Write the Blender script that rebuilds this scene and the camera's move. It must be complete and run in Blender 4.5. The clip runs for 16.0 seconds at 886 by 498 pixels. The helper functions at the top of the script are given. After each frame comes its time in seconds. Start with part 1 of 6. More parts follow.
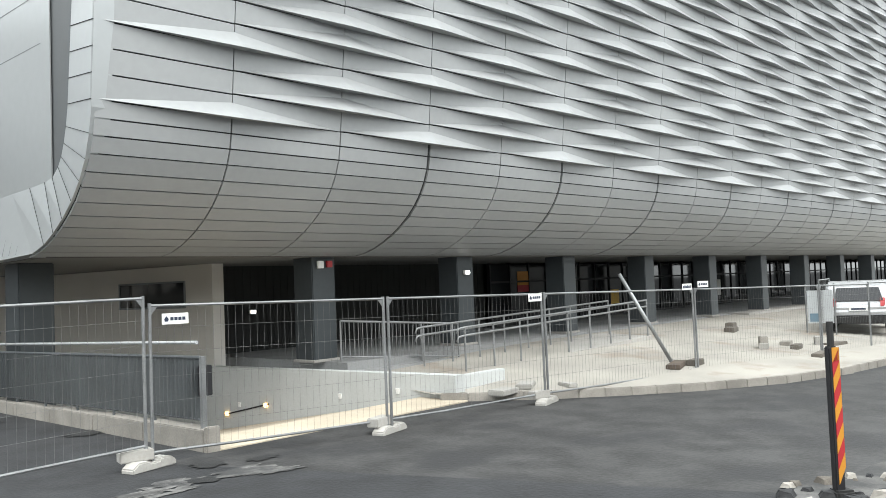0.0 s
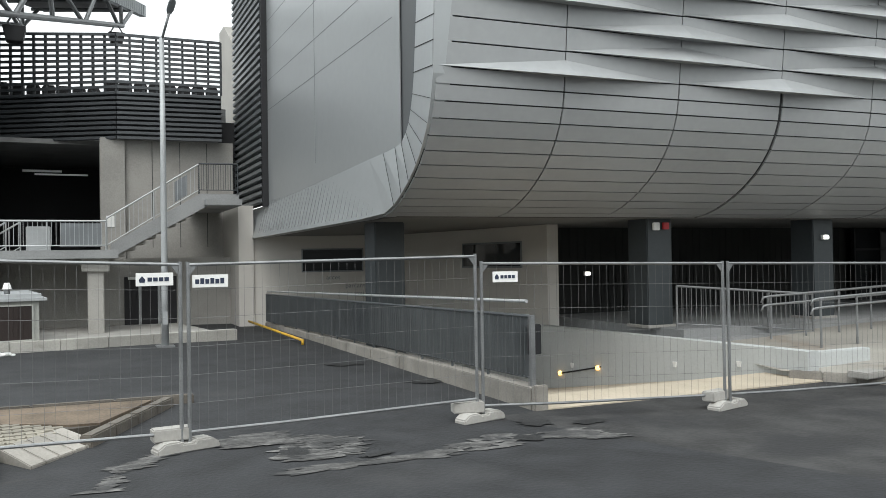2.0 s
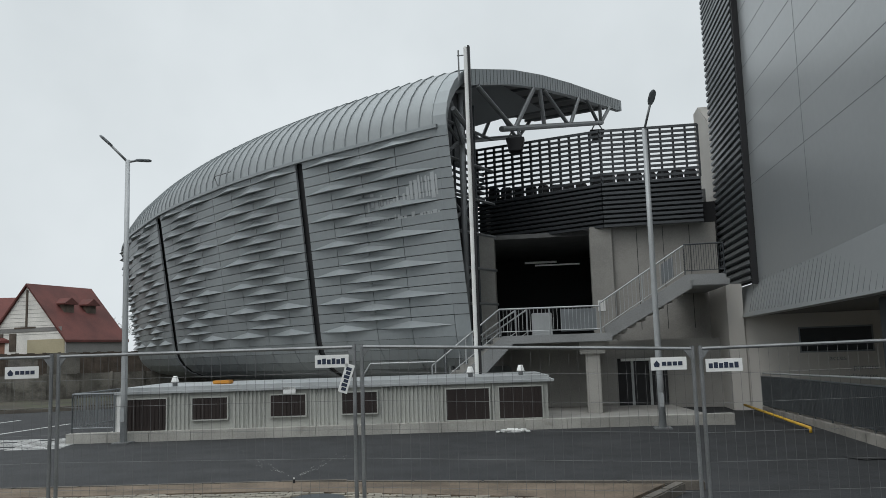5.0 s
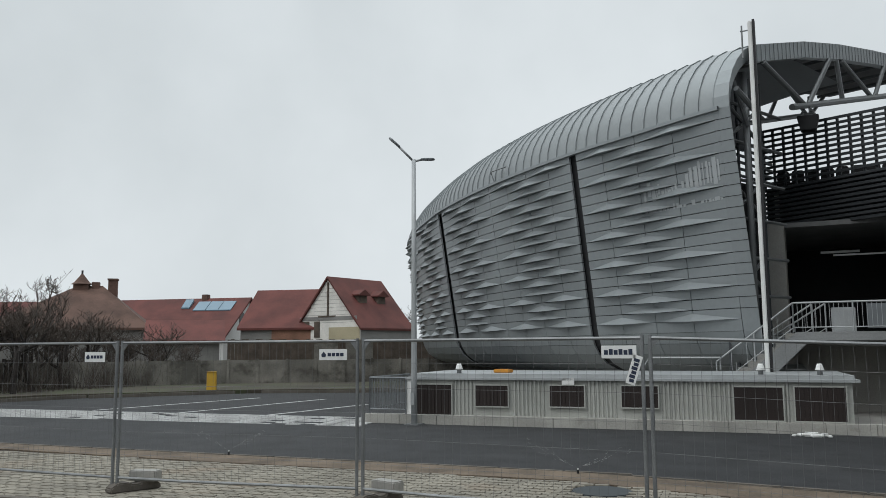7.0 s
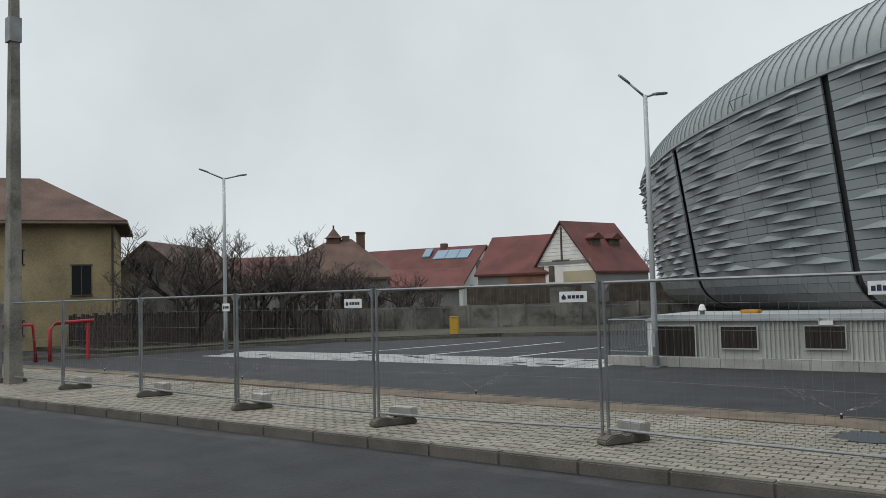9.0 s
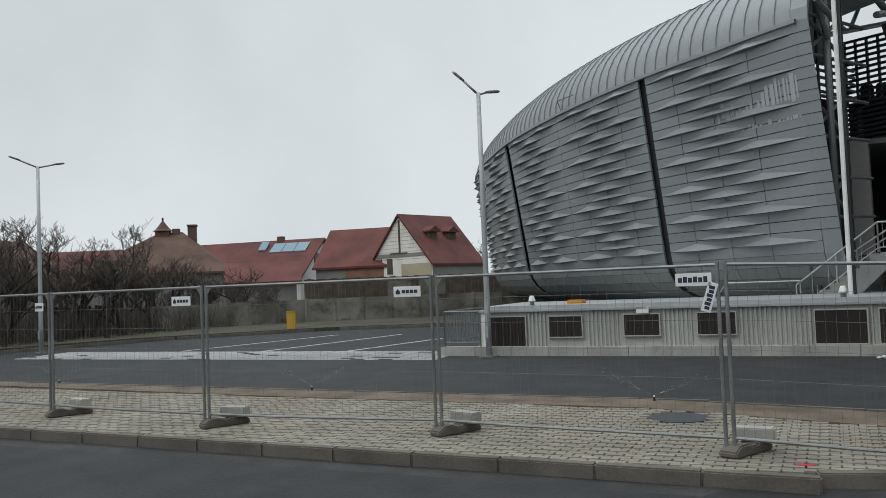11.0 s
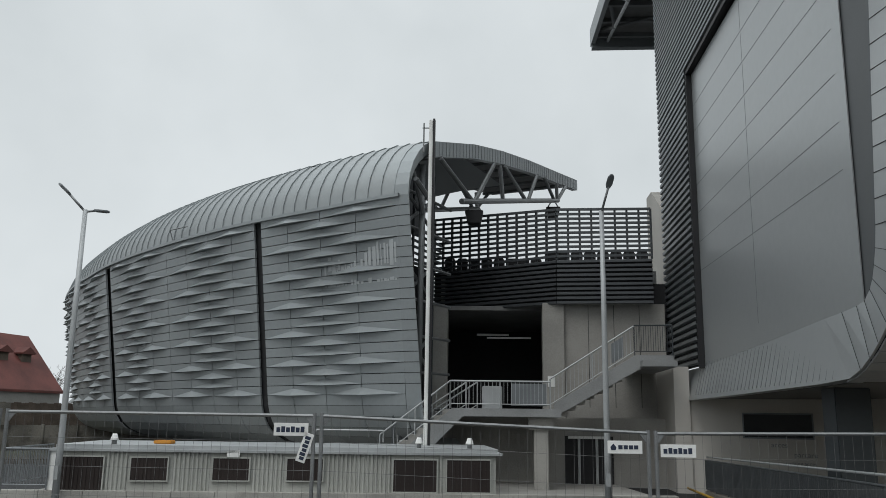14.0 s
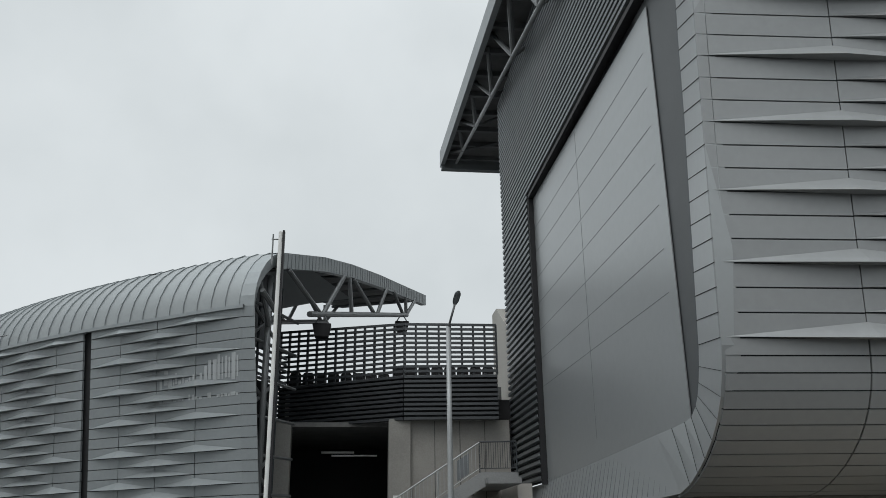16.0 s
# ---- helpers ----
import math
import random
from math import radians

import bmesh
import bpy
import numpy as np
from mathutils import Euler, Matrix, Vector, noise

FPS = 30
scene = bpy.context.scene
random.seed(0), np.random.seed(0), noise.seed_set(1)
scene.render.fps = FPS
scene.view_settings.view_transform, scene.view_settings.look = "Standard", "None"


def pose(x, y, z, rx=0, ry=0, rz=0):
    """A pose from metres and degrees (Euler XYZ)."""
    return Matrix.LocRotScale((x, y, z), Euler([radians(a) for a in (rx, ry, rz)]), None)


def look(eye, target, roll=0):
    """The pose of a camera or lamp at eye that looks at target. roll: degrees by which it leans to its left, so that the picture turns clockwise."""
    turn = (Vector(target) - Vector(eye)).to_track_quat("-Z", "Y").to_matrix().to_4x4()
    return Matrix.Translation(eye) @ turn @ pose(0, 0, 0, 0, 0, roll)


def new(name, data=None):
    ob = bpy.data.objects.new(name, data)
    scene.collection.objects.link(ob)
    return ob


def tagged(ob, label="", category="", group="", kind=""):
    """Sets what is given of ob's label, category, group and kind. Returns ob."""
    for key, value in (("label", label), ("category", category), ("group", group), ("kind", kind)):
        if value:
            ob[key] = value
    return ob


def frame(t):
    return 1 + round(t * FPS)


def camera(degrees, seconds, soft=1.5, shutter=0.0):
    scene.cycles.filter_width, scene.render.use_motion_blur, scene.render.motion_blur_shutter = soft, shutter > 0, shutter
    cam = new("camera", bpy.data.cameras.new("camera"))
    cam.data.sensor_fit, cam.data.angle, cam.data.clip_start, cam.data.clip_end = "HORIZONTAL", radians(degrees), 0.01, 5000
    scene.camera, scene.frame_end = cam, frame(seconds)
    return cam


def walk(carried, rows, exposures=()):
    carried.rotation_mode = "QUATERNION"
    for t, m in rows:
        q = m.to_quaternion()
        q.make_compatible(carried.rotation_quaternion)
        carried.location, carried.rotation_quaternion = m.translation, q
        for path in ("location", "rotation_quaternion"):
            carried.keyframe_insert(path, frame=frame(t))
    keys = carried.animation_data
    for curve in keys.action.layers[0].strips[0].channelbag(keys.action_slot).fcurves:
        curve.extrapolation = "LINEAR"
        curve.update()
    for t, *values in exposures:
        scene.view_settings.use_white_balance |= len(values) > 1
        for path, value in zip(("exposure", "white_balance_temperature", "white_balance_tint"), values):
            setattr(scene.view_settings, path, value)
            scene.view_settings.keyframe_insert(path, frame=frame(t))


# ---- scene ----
cam = camera(56.90, 16.0, soft=0.75)
PATH = [
    (0, pose(0.000, -0.000, 1.947, 92.56, 2.26, -47.96)),
    (0.5, pose(0.096, 0.033, 1.934, 90.23, 1.86, -45.06)),
    (1, pose(0.176, 0.125, 1.937, 90.17, 1.37, -43.13)),
    (1.5, pose(0.230, 0.183, 1.932, 90.34, 1.16, -35.99)),
    (2, pose(0.335, 0.242, 1.917, 90.64, 0.91, -24.50)),
    (2.5, pose(0.358, 0.285, 1.931, 90.92, 0.77, -13.32)),
    (3, pose(0.329, 0.321, 1.949, 91.15, 0.92, -5.07)),
    (3.2, pose(0.285, 0.332, 1.944, 91.52, 0.92, -2.39)),
    (5.3, pose(-0.029, 0.280, 1.968, 97.34, 1.70, 9.42)),
    (5.5, pose(-0.050, 0.294, 1.966, 97.37, 1.50, 10.68)),
    (6, pose(-0.090, 0.286, 1.957, 97.48, 0.78, 14.97)),
    (6.5, pose(-0.110, 0.292, 1.944, 97.49, 0.27, 20.18)),
    (7, pose(-0.156, 0.303, 1.936, 96.87, 0.35, 26.73)),
    (7.5, pose(-0.188, 0.283, 1.921, 95.69, 0.33, 32.12)),
    (8, pose(-0.211, 0.274, 1.921, 94.07, 1.01, 39.39)),
    (8.2, pose(-0.201, 0.264, 1.917, 93.73, 1.07, 42.50)),
    (10.3, pose(-0.168, 0.223, 1.929, 92.53, 1.97, 42.89)),
    (10.5, pose(-0.159, 0.240, 1.934, 92.46, 2.07, 39.62)),
    (11, pose(-0.134, 0.266, 1.950, 92.36, 2.30, 31.77)),
    (11.5, pose(-0.102, 0.286, 1.966, 92.78, 1.99, 22.78)),
    (12, pose(-0.028, 0.231, 1.979, 94.29, -0.23, 18.43)),
    (12.5, pose(0.005, 0.208, 2.001, 95.88, -1.64, 16.54)),
    (13, pose(-0.047, 0.142, 2.016, 98.16, -1.41, 10.54)),
    (13.5, pose(-0.131, 0.115, 2.016, 100.22, -1.06, 6.71)),
    (14, pose(-0.169, 0.105, 2.031, 101.59, -0.84, 4.01)),
    (14.5, pose(-0.171, 0.088, 2.038, 103.34, -0.62, 1.56)),
    (15, pose(-0.179, 0.088, 2.039, 104.88, -0.58, 0.16)),
    (15.5, pose(-0.154, 0.120, 2.046, 106.68, -0.17, -2.50)),
    (16, pose(-0.117, 0.124, 2.066, 109.51, 0.72, -6.38)),
]
EXPOSURES = [(0, 1.62, 6600, 10), (0.6, 1.64, 6600, 10), (1.0, 1.64, 6600, 10), (1.5, 1.2, 6600, 10), (2.0, 0.99, 6550, 10), (3.0, 0.6, 6450, 10), (5.3, 0.0, 6400, 10), (10.8, -0.02, 6400, 10), (11.7, -0.12, 6400, 10), (12.5, -0.14, 6400, 10), (13.3, -0.06, 6420, 10), (14.0, -0.04, 6450, 10), (16, -0.05, 6450, 10)]
walk(cam, PATH, EXPOSURES)

# ---- light: an overcast sky ----
world = bpy.data.worlds.new("overcast_sky")
scene.world = world
world.use_nodes = True
wn, wl = world.node_tree.nodes, world.node_tree.links
wn.clear()
sky = wn.new("ShaderNodeTexSky")
sky.sky_type, sky.sun_disc = "NISHITA", False
sky.sun_elevation, sky.sun_rotation = radians(38), radians(200)
sky.dust_density = 6.0
pale = wn.new("ShaderNodeHueSaturation")
pale.inputs["Saturation"].default_value, pale.inputs["Value"].default_value = 0.12, 0.05
coord = wn.new("ShaderNodeTexCoord")
cloud = wn.new("ShaderNodeTexNoise")
cloud.inputs["Scale"].default_value, cloud.inputs["Detail"].default_value = 2.6, 5.0
tone = wn.new("ShaderNodeValToRGB")
tone.color_ramp.elements[0].position, tone.color_ramp.elements[0].color = 0.32, (0.575, 0.62, 0.635, 1)
tone.color_ramp.elements[1].position, tone.color_ramp.elements[1].color = 0.7, (0.725, 0.77, 0.785, 1)
veil = wn.new("ShaderNodeMixRGB")
veil.inputs[0].default_value = 0.9
back = wn.new("ShaderNodeBackground")
back.inputs["Strength"].default_value = 1.15
wout = wn.new("ShaderNodeOutputWorld")
wl.new(sky.outputs[0], pale.inputs["Color"])
wl.new(coord.outputs["Generated"], cloud.inputs["Vector"])
wl.new(cloud.outputs["Fac"], tone.inputs["Fac"])
wl.new(pale.outputs[0], veil.inputs[1])
wl.new(tone.outputs[0], veil.inputs[2])
split = wn.new("ShaderNodeSeparateXYZ")
lift = wn.new("ShaderNodeMapRange")
lift.interpolation_type = "SMOOTHSTEP"
lift.inputs["From Min"].default_value, lift.inputs["From Max"].default_value = 0.55, 1.0
lift.inputs["To Min"].default_value, lift.inputs["To Max"].default_value = 1.0, 2.6
zenith = wn.new("ShaderNodeVectorMath")
zenith.operation = "SCALE"
wl.new(coord.outputs["Generated"], split.inputs[0])
wl.new(split.outputs["Z"], lift.inputs["Value"])
wl.new(veil.outputs[0], zenith.inputs[0])
wl.new(lift.outputs[0], zenith.inputs["Scale"])
wl.new(zenith.outputs[0], back.inputs["Color"])
wl.new(back.outputs[0], wout.inputs["Surface"])
sun = new("sun", bpy.data.lights.new("sun", "SUN"))
sun.data.energy, sun.data.angle, sun.data.color = 0.5, radians(30), (1.0, 0.97, 0.93)
sun.matrix_world = look((0, 0, 60), (20, 45, 0))


# ---- materials ----
def material(name, colour, rough=0.7, metal=0.0, fine=40.0, coarse=1.2, vary=0.12, bump=0.15, piece=0.0, stain=None, spec=0.5):
    m = bpy.data.materials.new(name)
    m.use_nodes = True
    n, l = m.node_tree.nodes, m.node_tree.links
    b = n["Principled BSDF"]
    tc = n.new("ShaderNodeTexCoord")
    geo = n.new("ShaderNodeNewGeometry")
    big, small = n.new("ShaderNodeTexNoise"), n.new("ShaderNodeTexNoise")
    big.inputs["Scale"].default_value, small.inputs["Scale"].default_value = coarse, fine
    big.inputs["Detail"].default_value, small.inputs["Detail"].default_value = 6, 4
    l.new(geo.outputs["Position"], big.inputs["Vector"])
    l.new(geo.outputs["Position"], small.inputs["Vector"])
    mul = n.new("ShaderNodeMath")
    mul.operation = "MULTIPLY_ADD"
    l.new(small.outputs["Fac"], mul.inputs[0])
    mul.inputs[1].default_value = 0.45
    l.new(big.outputs["Fac"], mul.inputs[2])
    rng = n.new("ShaderNodeMapRange")
    rng.inputs["From Min"].default_value, rng.inputs["From Max"].default_value = 0.55, 0.9
    rng.inputs["To Min"].default_value, rng.inputs["To Max"].default_value = 1 - vary, 1 + vary
    l.new(mul.outputs[0], rng.inputs["Value"])
    last = rng.outputs[0]
    if piece:
        info = n.new("ShaderNodeObjectInfo")
        pr = n.new("ShaderNodeMapRange")
        pr.inputs["To Min"].default_value, pr.inputs["To Max"].default_value = 1 - piece, 1 + piece
        add = n.new("ShaderNodeMath")
        add.operation = "ADD"
        l.new(info.outputs["Random"], add.inputs[0])
        l.new(geo.outputs["Random Per Island"], add.inputs[1])
        fr = n.new("ShaderNodeMath")
        fr.operation = "FRACT"
        l.new(add.outputs[0], fr.inputs[0])
        l.new(fr.outputs[0], pr.inputs["Value"])
        both = n.new("ShaderNodeMath")
        both.operation = "MULTIPLY"
        l.new(last, both.inputs[0])
        l.new(pr.outputs[0], both.inputs[1])
        last = both.outputs[0]
    tint = n.new("ShaderNodeVectorMath")
    tint.operation = "SCALE"
    tint.inputs[0].default_value = colour
    l.new(last, tint.inputs["Scale"])
    col = tint.outputs[0]
    if stain:
        scol, sscale, slo, shi = stain
        sn = n.new("ShaderNodeTexNoise")
        sn.inputs["Scale"].default_value, sn.inputs["Detail"].default_value, sn.inputs["Roughness"].default_value = sscale, 8, 0.62
        l.new(geo.outputs["Position"], sn.inputs["Vector"])
        sr = n.new("ShaderNodeMapRange")
        sr.inputs["From Min"].default_value, sr.inputs["From Max"].default_value = slo, shi
        l.new(sn.outputs["Fac"], sr.inputs["Value"])
        mix = n.new("ShaderNodeMixRGB")
        l.new(sr.outputs[0], mix.inputs[0])
        l.new(col, mix.inputs[1])
        mix.inputs[2].default_value = (*scol, 1)
        col = mix.outputs[0]
    l.new(col, b.inputs["Base Color"])
    b.inputs["Roughness"].default_value, b.inputs["Metallic"].default_value = rough, metal
    b.inputs["Specular IOR Level"].default_value = spec
    if bump:
        bp = n.new("ShaderNodeBump")
        bp.inputs["Strength"].default_value, bp.inputs["Distance"].default_value = bump, 0.01
        l.new(small.outputs["Fac"], bp.inputs["Height"])
        l.new(bp.outputs[0], b.inputs["Normal"])
    return m


ASPHALT = material("asphalt", (0.0162, 0.0169, 0.0186), 0.8, fine=22, coarse=1.6, vary=0.42, bump=0.8, stain=((0.034, 0.034, 0.035), 0.45, 0.54, 0.72))
ROAD = material("road_asphalt", (0.031, 0.0305, 0.0302), 0.82, fine=20, coarse=1.8, vary=0.42, bump=0.8, stain=((0.019, 0.019, 0.020), 0.5, 0.53, 0.62))
DUST = material("cement_dust", (0.1, 0.0975, 0.094), 0.95, fine=30, coarse=1.5, vary=0.4, bump=0.4, piece=0.45, stain=((0.04, 0.04, 0.04), 1.7, 0.46, 0.58))
DAMP = material("damp_asphalt", (0.0125, 0.0127, 0.013), 0.7, fine=60, coarse=2.0, vary=0.3, bump=0.8)
SOIL = material("sandy_soil", (0.125, 0.095, 0.068), 0.95, fine=25, coarse=2, vary=0.35, bump=0.8)
EARTH = material("dark_earth", (0.055, 0.046, 0.035), 0.95, fine=6, coarse=0.3, vary=0.4, bump=1.0, stain=((0.05, 0.06, 0.025), 0.6, 0.45, 0.65))
PAVER = material("paver", (0.222, 0.203, 0.165), 0.85, fine=60, coarse=0.8, vary=0.18, bump=0.3, piece=0.14, stain=((0.24, 0.19, 0.14), 0.7, 0.55, 0.75))
PAVERJOINT = material("paver_joint_sand", (0.05, 0.043, 0.035), 0.95, fine=60, coarse=1.5, vary=0.25, bump=0.4)
PLAZA = material("plaza_paving", (0.285, 0.27, 0.24), 0.85, fine=50, coarse=0.5, vary=0.15, bump=0.3, piece=0.08, stain=((0.22, 0.17, 0.13), 0.55, 0.56, 0.72))
KERB = material("kerb_concrete", (0.12, 0.106, 0.09), 0.9, fine=40, coarse=1.5, vary=0.25, bump=0.4, piece=0.03)
KERBPALE = material("pale_kerb_concrete", (0.26, 0.243, 0.217), 0.9, fine=40, coarse=1.5, vary=0.2, bump=0.4, piece=0.1)
CONCRETE = material("concrete", (0.33, 0.32, 0.298), 0.88, fine=25, coarse=0.7, vary=0.14, bump=0.25, piece=0.05, stain=((0.27, 0.26, 0.24), 0.8, 0.58, 0.8))
CONCRETEDARK = material("grey_concrete", (0.26, 0.265, 0.265), 0.88, fine=25, coarse=0.7, vary=0.14, bump=0.25)
SILL = material("sandy_concrete", (0.44, 0.38, 0.295), 0.9, fine=30, coarse=1.0, vary=0.12, bump=0.3)
RENDERWALL = material("beige_plaster", (0.52, 0.50, 0.465), 0.9, fine=50, coarse=0.5, vary=0.06, bump=0.15)
CLAD = material("aluminium_cladding", (0.335, 0.346, 0.35), 0.46, 0.2, fine=8, coarse=0.25, vary=0.05, bump=0.03, piece=0.035)
CLADB = material("grey_aluminium_cladding", (0.285, 0.308, 0.316), 0.46, 0.25, fine=8, coarse=0.25, vary=0.06, bump=0.03, piece=0.05)
PANEL = material("gable_sheet", (0.38, 0.397, 0.403), 0.33, 0.4, fine=6, coarse=0.15, vary=0.04, bump=0.02)
ROOFSHEET = material("roof_sheet", (0.31, 0.33, 0.335), 0.42, 0.4, fine=6, coarse=0.2, vary=0.06, bump=0.02, piece=0.04)
JOINT = material("cladding_joint", (0.035, 0.036, 0.038), 0.8, 0.0, vary=0.1, bump=0)
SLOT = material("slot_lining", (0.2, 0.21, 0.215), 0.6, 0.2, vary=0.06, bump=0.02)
# slot grey darkened: the flange's shade is put into this colour
SLOTSHADED = material("shaded_slot_sheet", (0.105, 0.112, 0.116), 0.55, 0.2, vary=0.06, bump=0.02)
LOUVRE = material("louvre_blade", (0.19, 0.205, 0.215), 0.42, 0.4, vary=0.08, bump=0.02)
SCREEN_PAINT = material("screen_paint", (0.07, 0.076, 0.082), 0.5, 0.3, vary=0.1, bump=0.02)
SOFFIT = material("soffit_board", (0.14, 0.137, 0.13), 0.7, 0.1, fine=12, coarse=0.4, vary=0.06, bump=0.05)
COLUMN = material("column_cladding", (0.048, 0.056, 0.061), 0.5, 0.2, fine=10, coarse=0.6, vary=0.1, bump=0.04)
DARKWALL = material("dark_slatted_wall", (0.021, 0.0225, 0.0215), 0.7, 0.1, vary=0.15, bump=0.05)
STEEL = material("galvanised_steel", (0.24, 0.247, 0.25), 0.5, 0.6, fine=60, coarse=3, vary=0.2, bump=0.1)
WIRE = material("fence_wire", (0.16, 0.16, 0.16), 0.6, 0.4, vary=0.2, bump=0)
PAINTSTEEL = material("grey_painted_steel", (0.40, 0.415, 0.42), 0.5, 0.3, fine=40, coarse=2, vary=0.1, bump=0.05)
RAILSTEEL = material("railing_steel", (0.19, 0.205, 0.215), 0.5, 0.4, fine=40, coarse=2, vary=0.1, bump=0.05)
VENTDARK = material("brown_black_vent", (0.024, 0.016, 0.014), 0.6, 0.1, vary=0.15, bump=0.05)
PLANTWALL = material("pale_ribbed_metal", (0.42, 0.425, 0.395), 0.6, 0.1, fine=20, coarse=0.8, vary=0.1, bump=0.05, stain=((0.33, 0.33, 0.3), 1.2, 0.55, 0.75))
LOWWALL = material("pale_cast_concrete", (0.37, 0.36, 0.33), 0.9, fine=30, coarse=1.2, vary=0.18, bump=0.35, piece=0.05, stain=((0.26, 0.25, 0.22), 1.6, 0.56, 0.72))
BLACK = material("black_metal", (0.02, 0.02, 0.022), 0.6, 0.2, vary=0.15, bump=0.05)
PALEWALL = material("pale_grey_wall", (0.46, 0.475, 0.47), 0.85, fine=25, coarse=0.6, vary=0.08, bump=0.2)
TRUSS = material("truss_steel", (0.21, 0.218, 0.222), 0.5, 0.3, vary=0.1, bump=0.05)
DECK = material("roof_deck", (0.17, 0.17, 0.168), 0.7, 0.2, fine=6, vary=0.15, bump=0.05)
WHITE = material("white_paint", (0.78, 0.78, 0.76), 0.6, fine=40, coarse=2, vary=0.08, bump=0.1)
ROADPAINT = material("road_paint", (0.50, 0.50, 0.49), 0.8, fine=30, coarse=2, vary=0.15, bump=0.2, stain=((0.10, 0.10, 0.10), 4.0, 0.6, 0.75))
INK = material("blue_black_ink", (0.02, 0.03, 0.06), 0.6, vary=0.05, bump=0)
RED = material("red_paint", (0.40, 0.03, 0.035), 0.5, vary=0.1, bump=0.05)
ORANGE = material("orange_film", (0.55, 0.24, 0.03), 0.5, vary=0.1, bump=0.05)
YELLOW = material("yellow_paint", (0.55, 0.33, 0.03), 0.55, vary=0.1, bump=0.1)
ROOFTILE = material("red_roof_tile", (0.105, 0.03, 0.024), 0.8, fine=14, coarse=0.7, vary=0.28, bump=0.6, piece=0.1)
ROOFOLD = material("old_roof_tile", (0.1, 0.058, 0.044), 0.9, fine=12, coarse=0.7, vary=0.35, bump=0.8, piece=0.1)
BLOCKWALL = material("white_block", (0.66, 0.64, 0.6), 0.9, fine=14, coarse=0.8, vary=0.15, bump=0.4, piece=0.12)
BRICK = material("orange_brick", (0.27, 0.14, 0.095), 0.9, fine=16, coarse=0.8, vary=0.25, bump=0.5, piece=0.15)
CREAM = material("cream_plaster", (0.42, 0.37, 0.25), 0.9, fine=12, coarse=0.5, vary=0.1, bump=0.2)
OCHRE = material("ochre_plaster", (0.33, 0.265, 0.15), 0.9, fine=12, coarse=0.5, vary=0.25, bump=0.3, stain=((0.2, 0.17, 0.11), 0.9, 0.55, 0.72))
GREYPLASTER = material("grey_plaster", (0.22, 0.215, 0.205), 0.9, fine=12, coarse=0.5, vary=0.15, bump=0.3)
WHITEWALL = material("white_plaster", (0.6, 0.6, 0.59), 0.9, fine=14, coarse=0.6, vary=0.12, bump=0.3)
OLDCONCRETE = material("old_concrete_slab", (0.17, 0.16, 0.14), 0.92, fine=20, coarse=0.8, vary=0.35, bump=0.4, piece=0.2, stain=((0.06, 0.055, 0.045), 1.1, 0.5, 0.68))
RAILMID = material("slate_grey_steel", (0.095, 0.104, 0.11), 0.5, 0.3, fine=40, coarse=2, vary=0.12, bump=0.05)
RAILDARK = material("dark_painted_steel", (0.035, 0.042, 0.047), 0.5, fine=40, coarse=3, vary=0.1, bump=0.1)
BARK = material("bark", (0.035, 0.029, 0.026), 0.95, fine=20, coarse=3, vary=0.3, bump=0.5)
TWIG = material("twig_bark", (0.075, 0.06, 0.05), 0.95, fine=20, coarse=3, vary=0.3, bump=0.2)
WOOD = material("weathered_wood", (0.09, 0.07, 0.055), 0.9, fine=20, coarse=2, vary=0.3, bump=0.4)
CARPAINT = material("silver_car_paint", (0.5, 0.51, 0.52), 0.25, 0.4, vary=0.02, bump=0)
RUBBER = material("rubber", (0.02, 0.02, 0.02), 0.85, vary=0.15, bump=0.2)
# pale blue base colour holds the solar panels' sky reflection
SOLAR = material("solar_glass", (0.16, 0.24, 0.30), 0.12, 0.2, vary=0.05, bump=0)


# pale grey of the drawn reflection strips and the notice board
PALEGREY = material("pale_grey_sheet", (0.42, 0.44, 0.45), 0.35, 0.1, vary=0.08, bump=0)


def glass_material(name, colour, rough=0.04):
    m = bpy.data.materials.new(name)
    m.use_nodes = True
    b = m.node_tree.nodes["Principled BSDF"]
    b.inputs["Base Color"].default_value, b.inputs["Roughness"].default_value = (*colour, 1), rough
    b.inputs["Specular IOR Level"].default_value = 0.35
    return m


def lamp_material(name, colour, power):
    m = bpy.data.materials.new(name)
    m.use_nodes = True
    b = m.node_tree.nodes["Principled BSDF"]
    b.inputs["Emission Color"].default_value, b.inputs["Emission Strength"].default_value = (*colour, 1), power
    return m


DARKGLASS = glass_material("dark_window_glass", (0.018, 0.02, 0.022))
CARGLASS = glass_material("car_glass", (0.02, 0.022, 0.025))
GLOW = lamp_material("lit_lamp", (1.0, 0.97, 0.9), 2.5)
AMBER = lamp_material("amber_lamp", (1.0, 0.55, 0.12), 1.6)


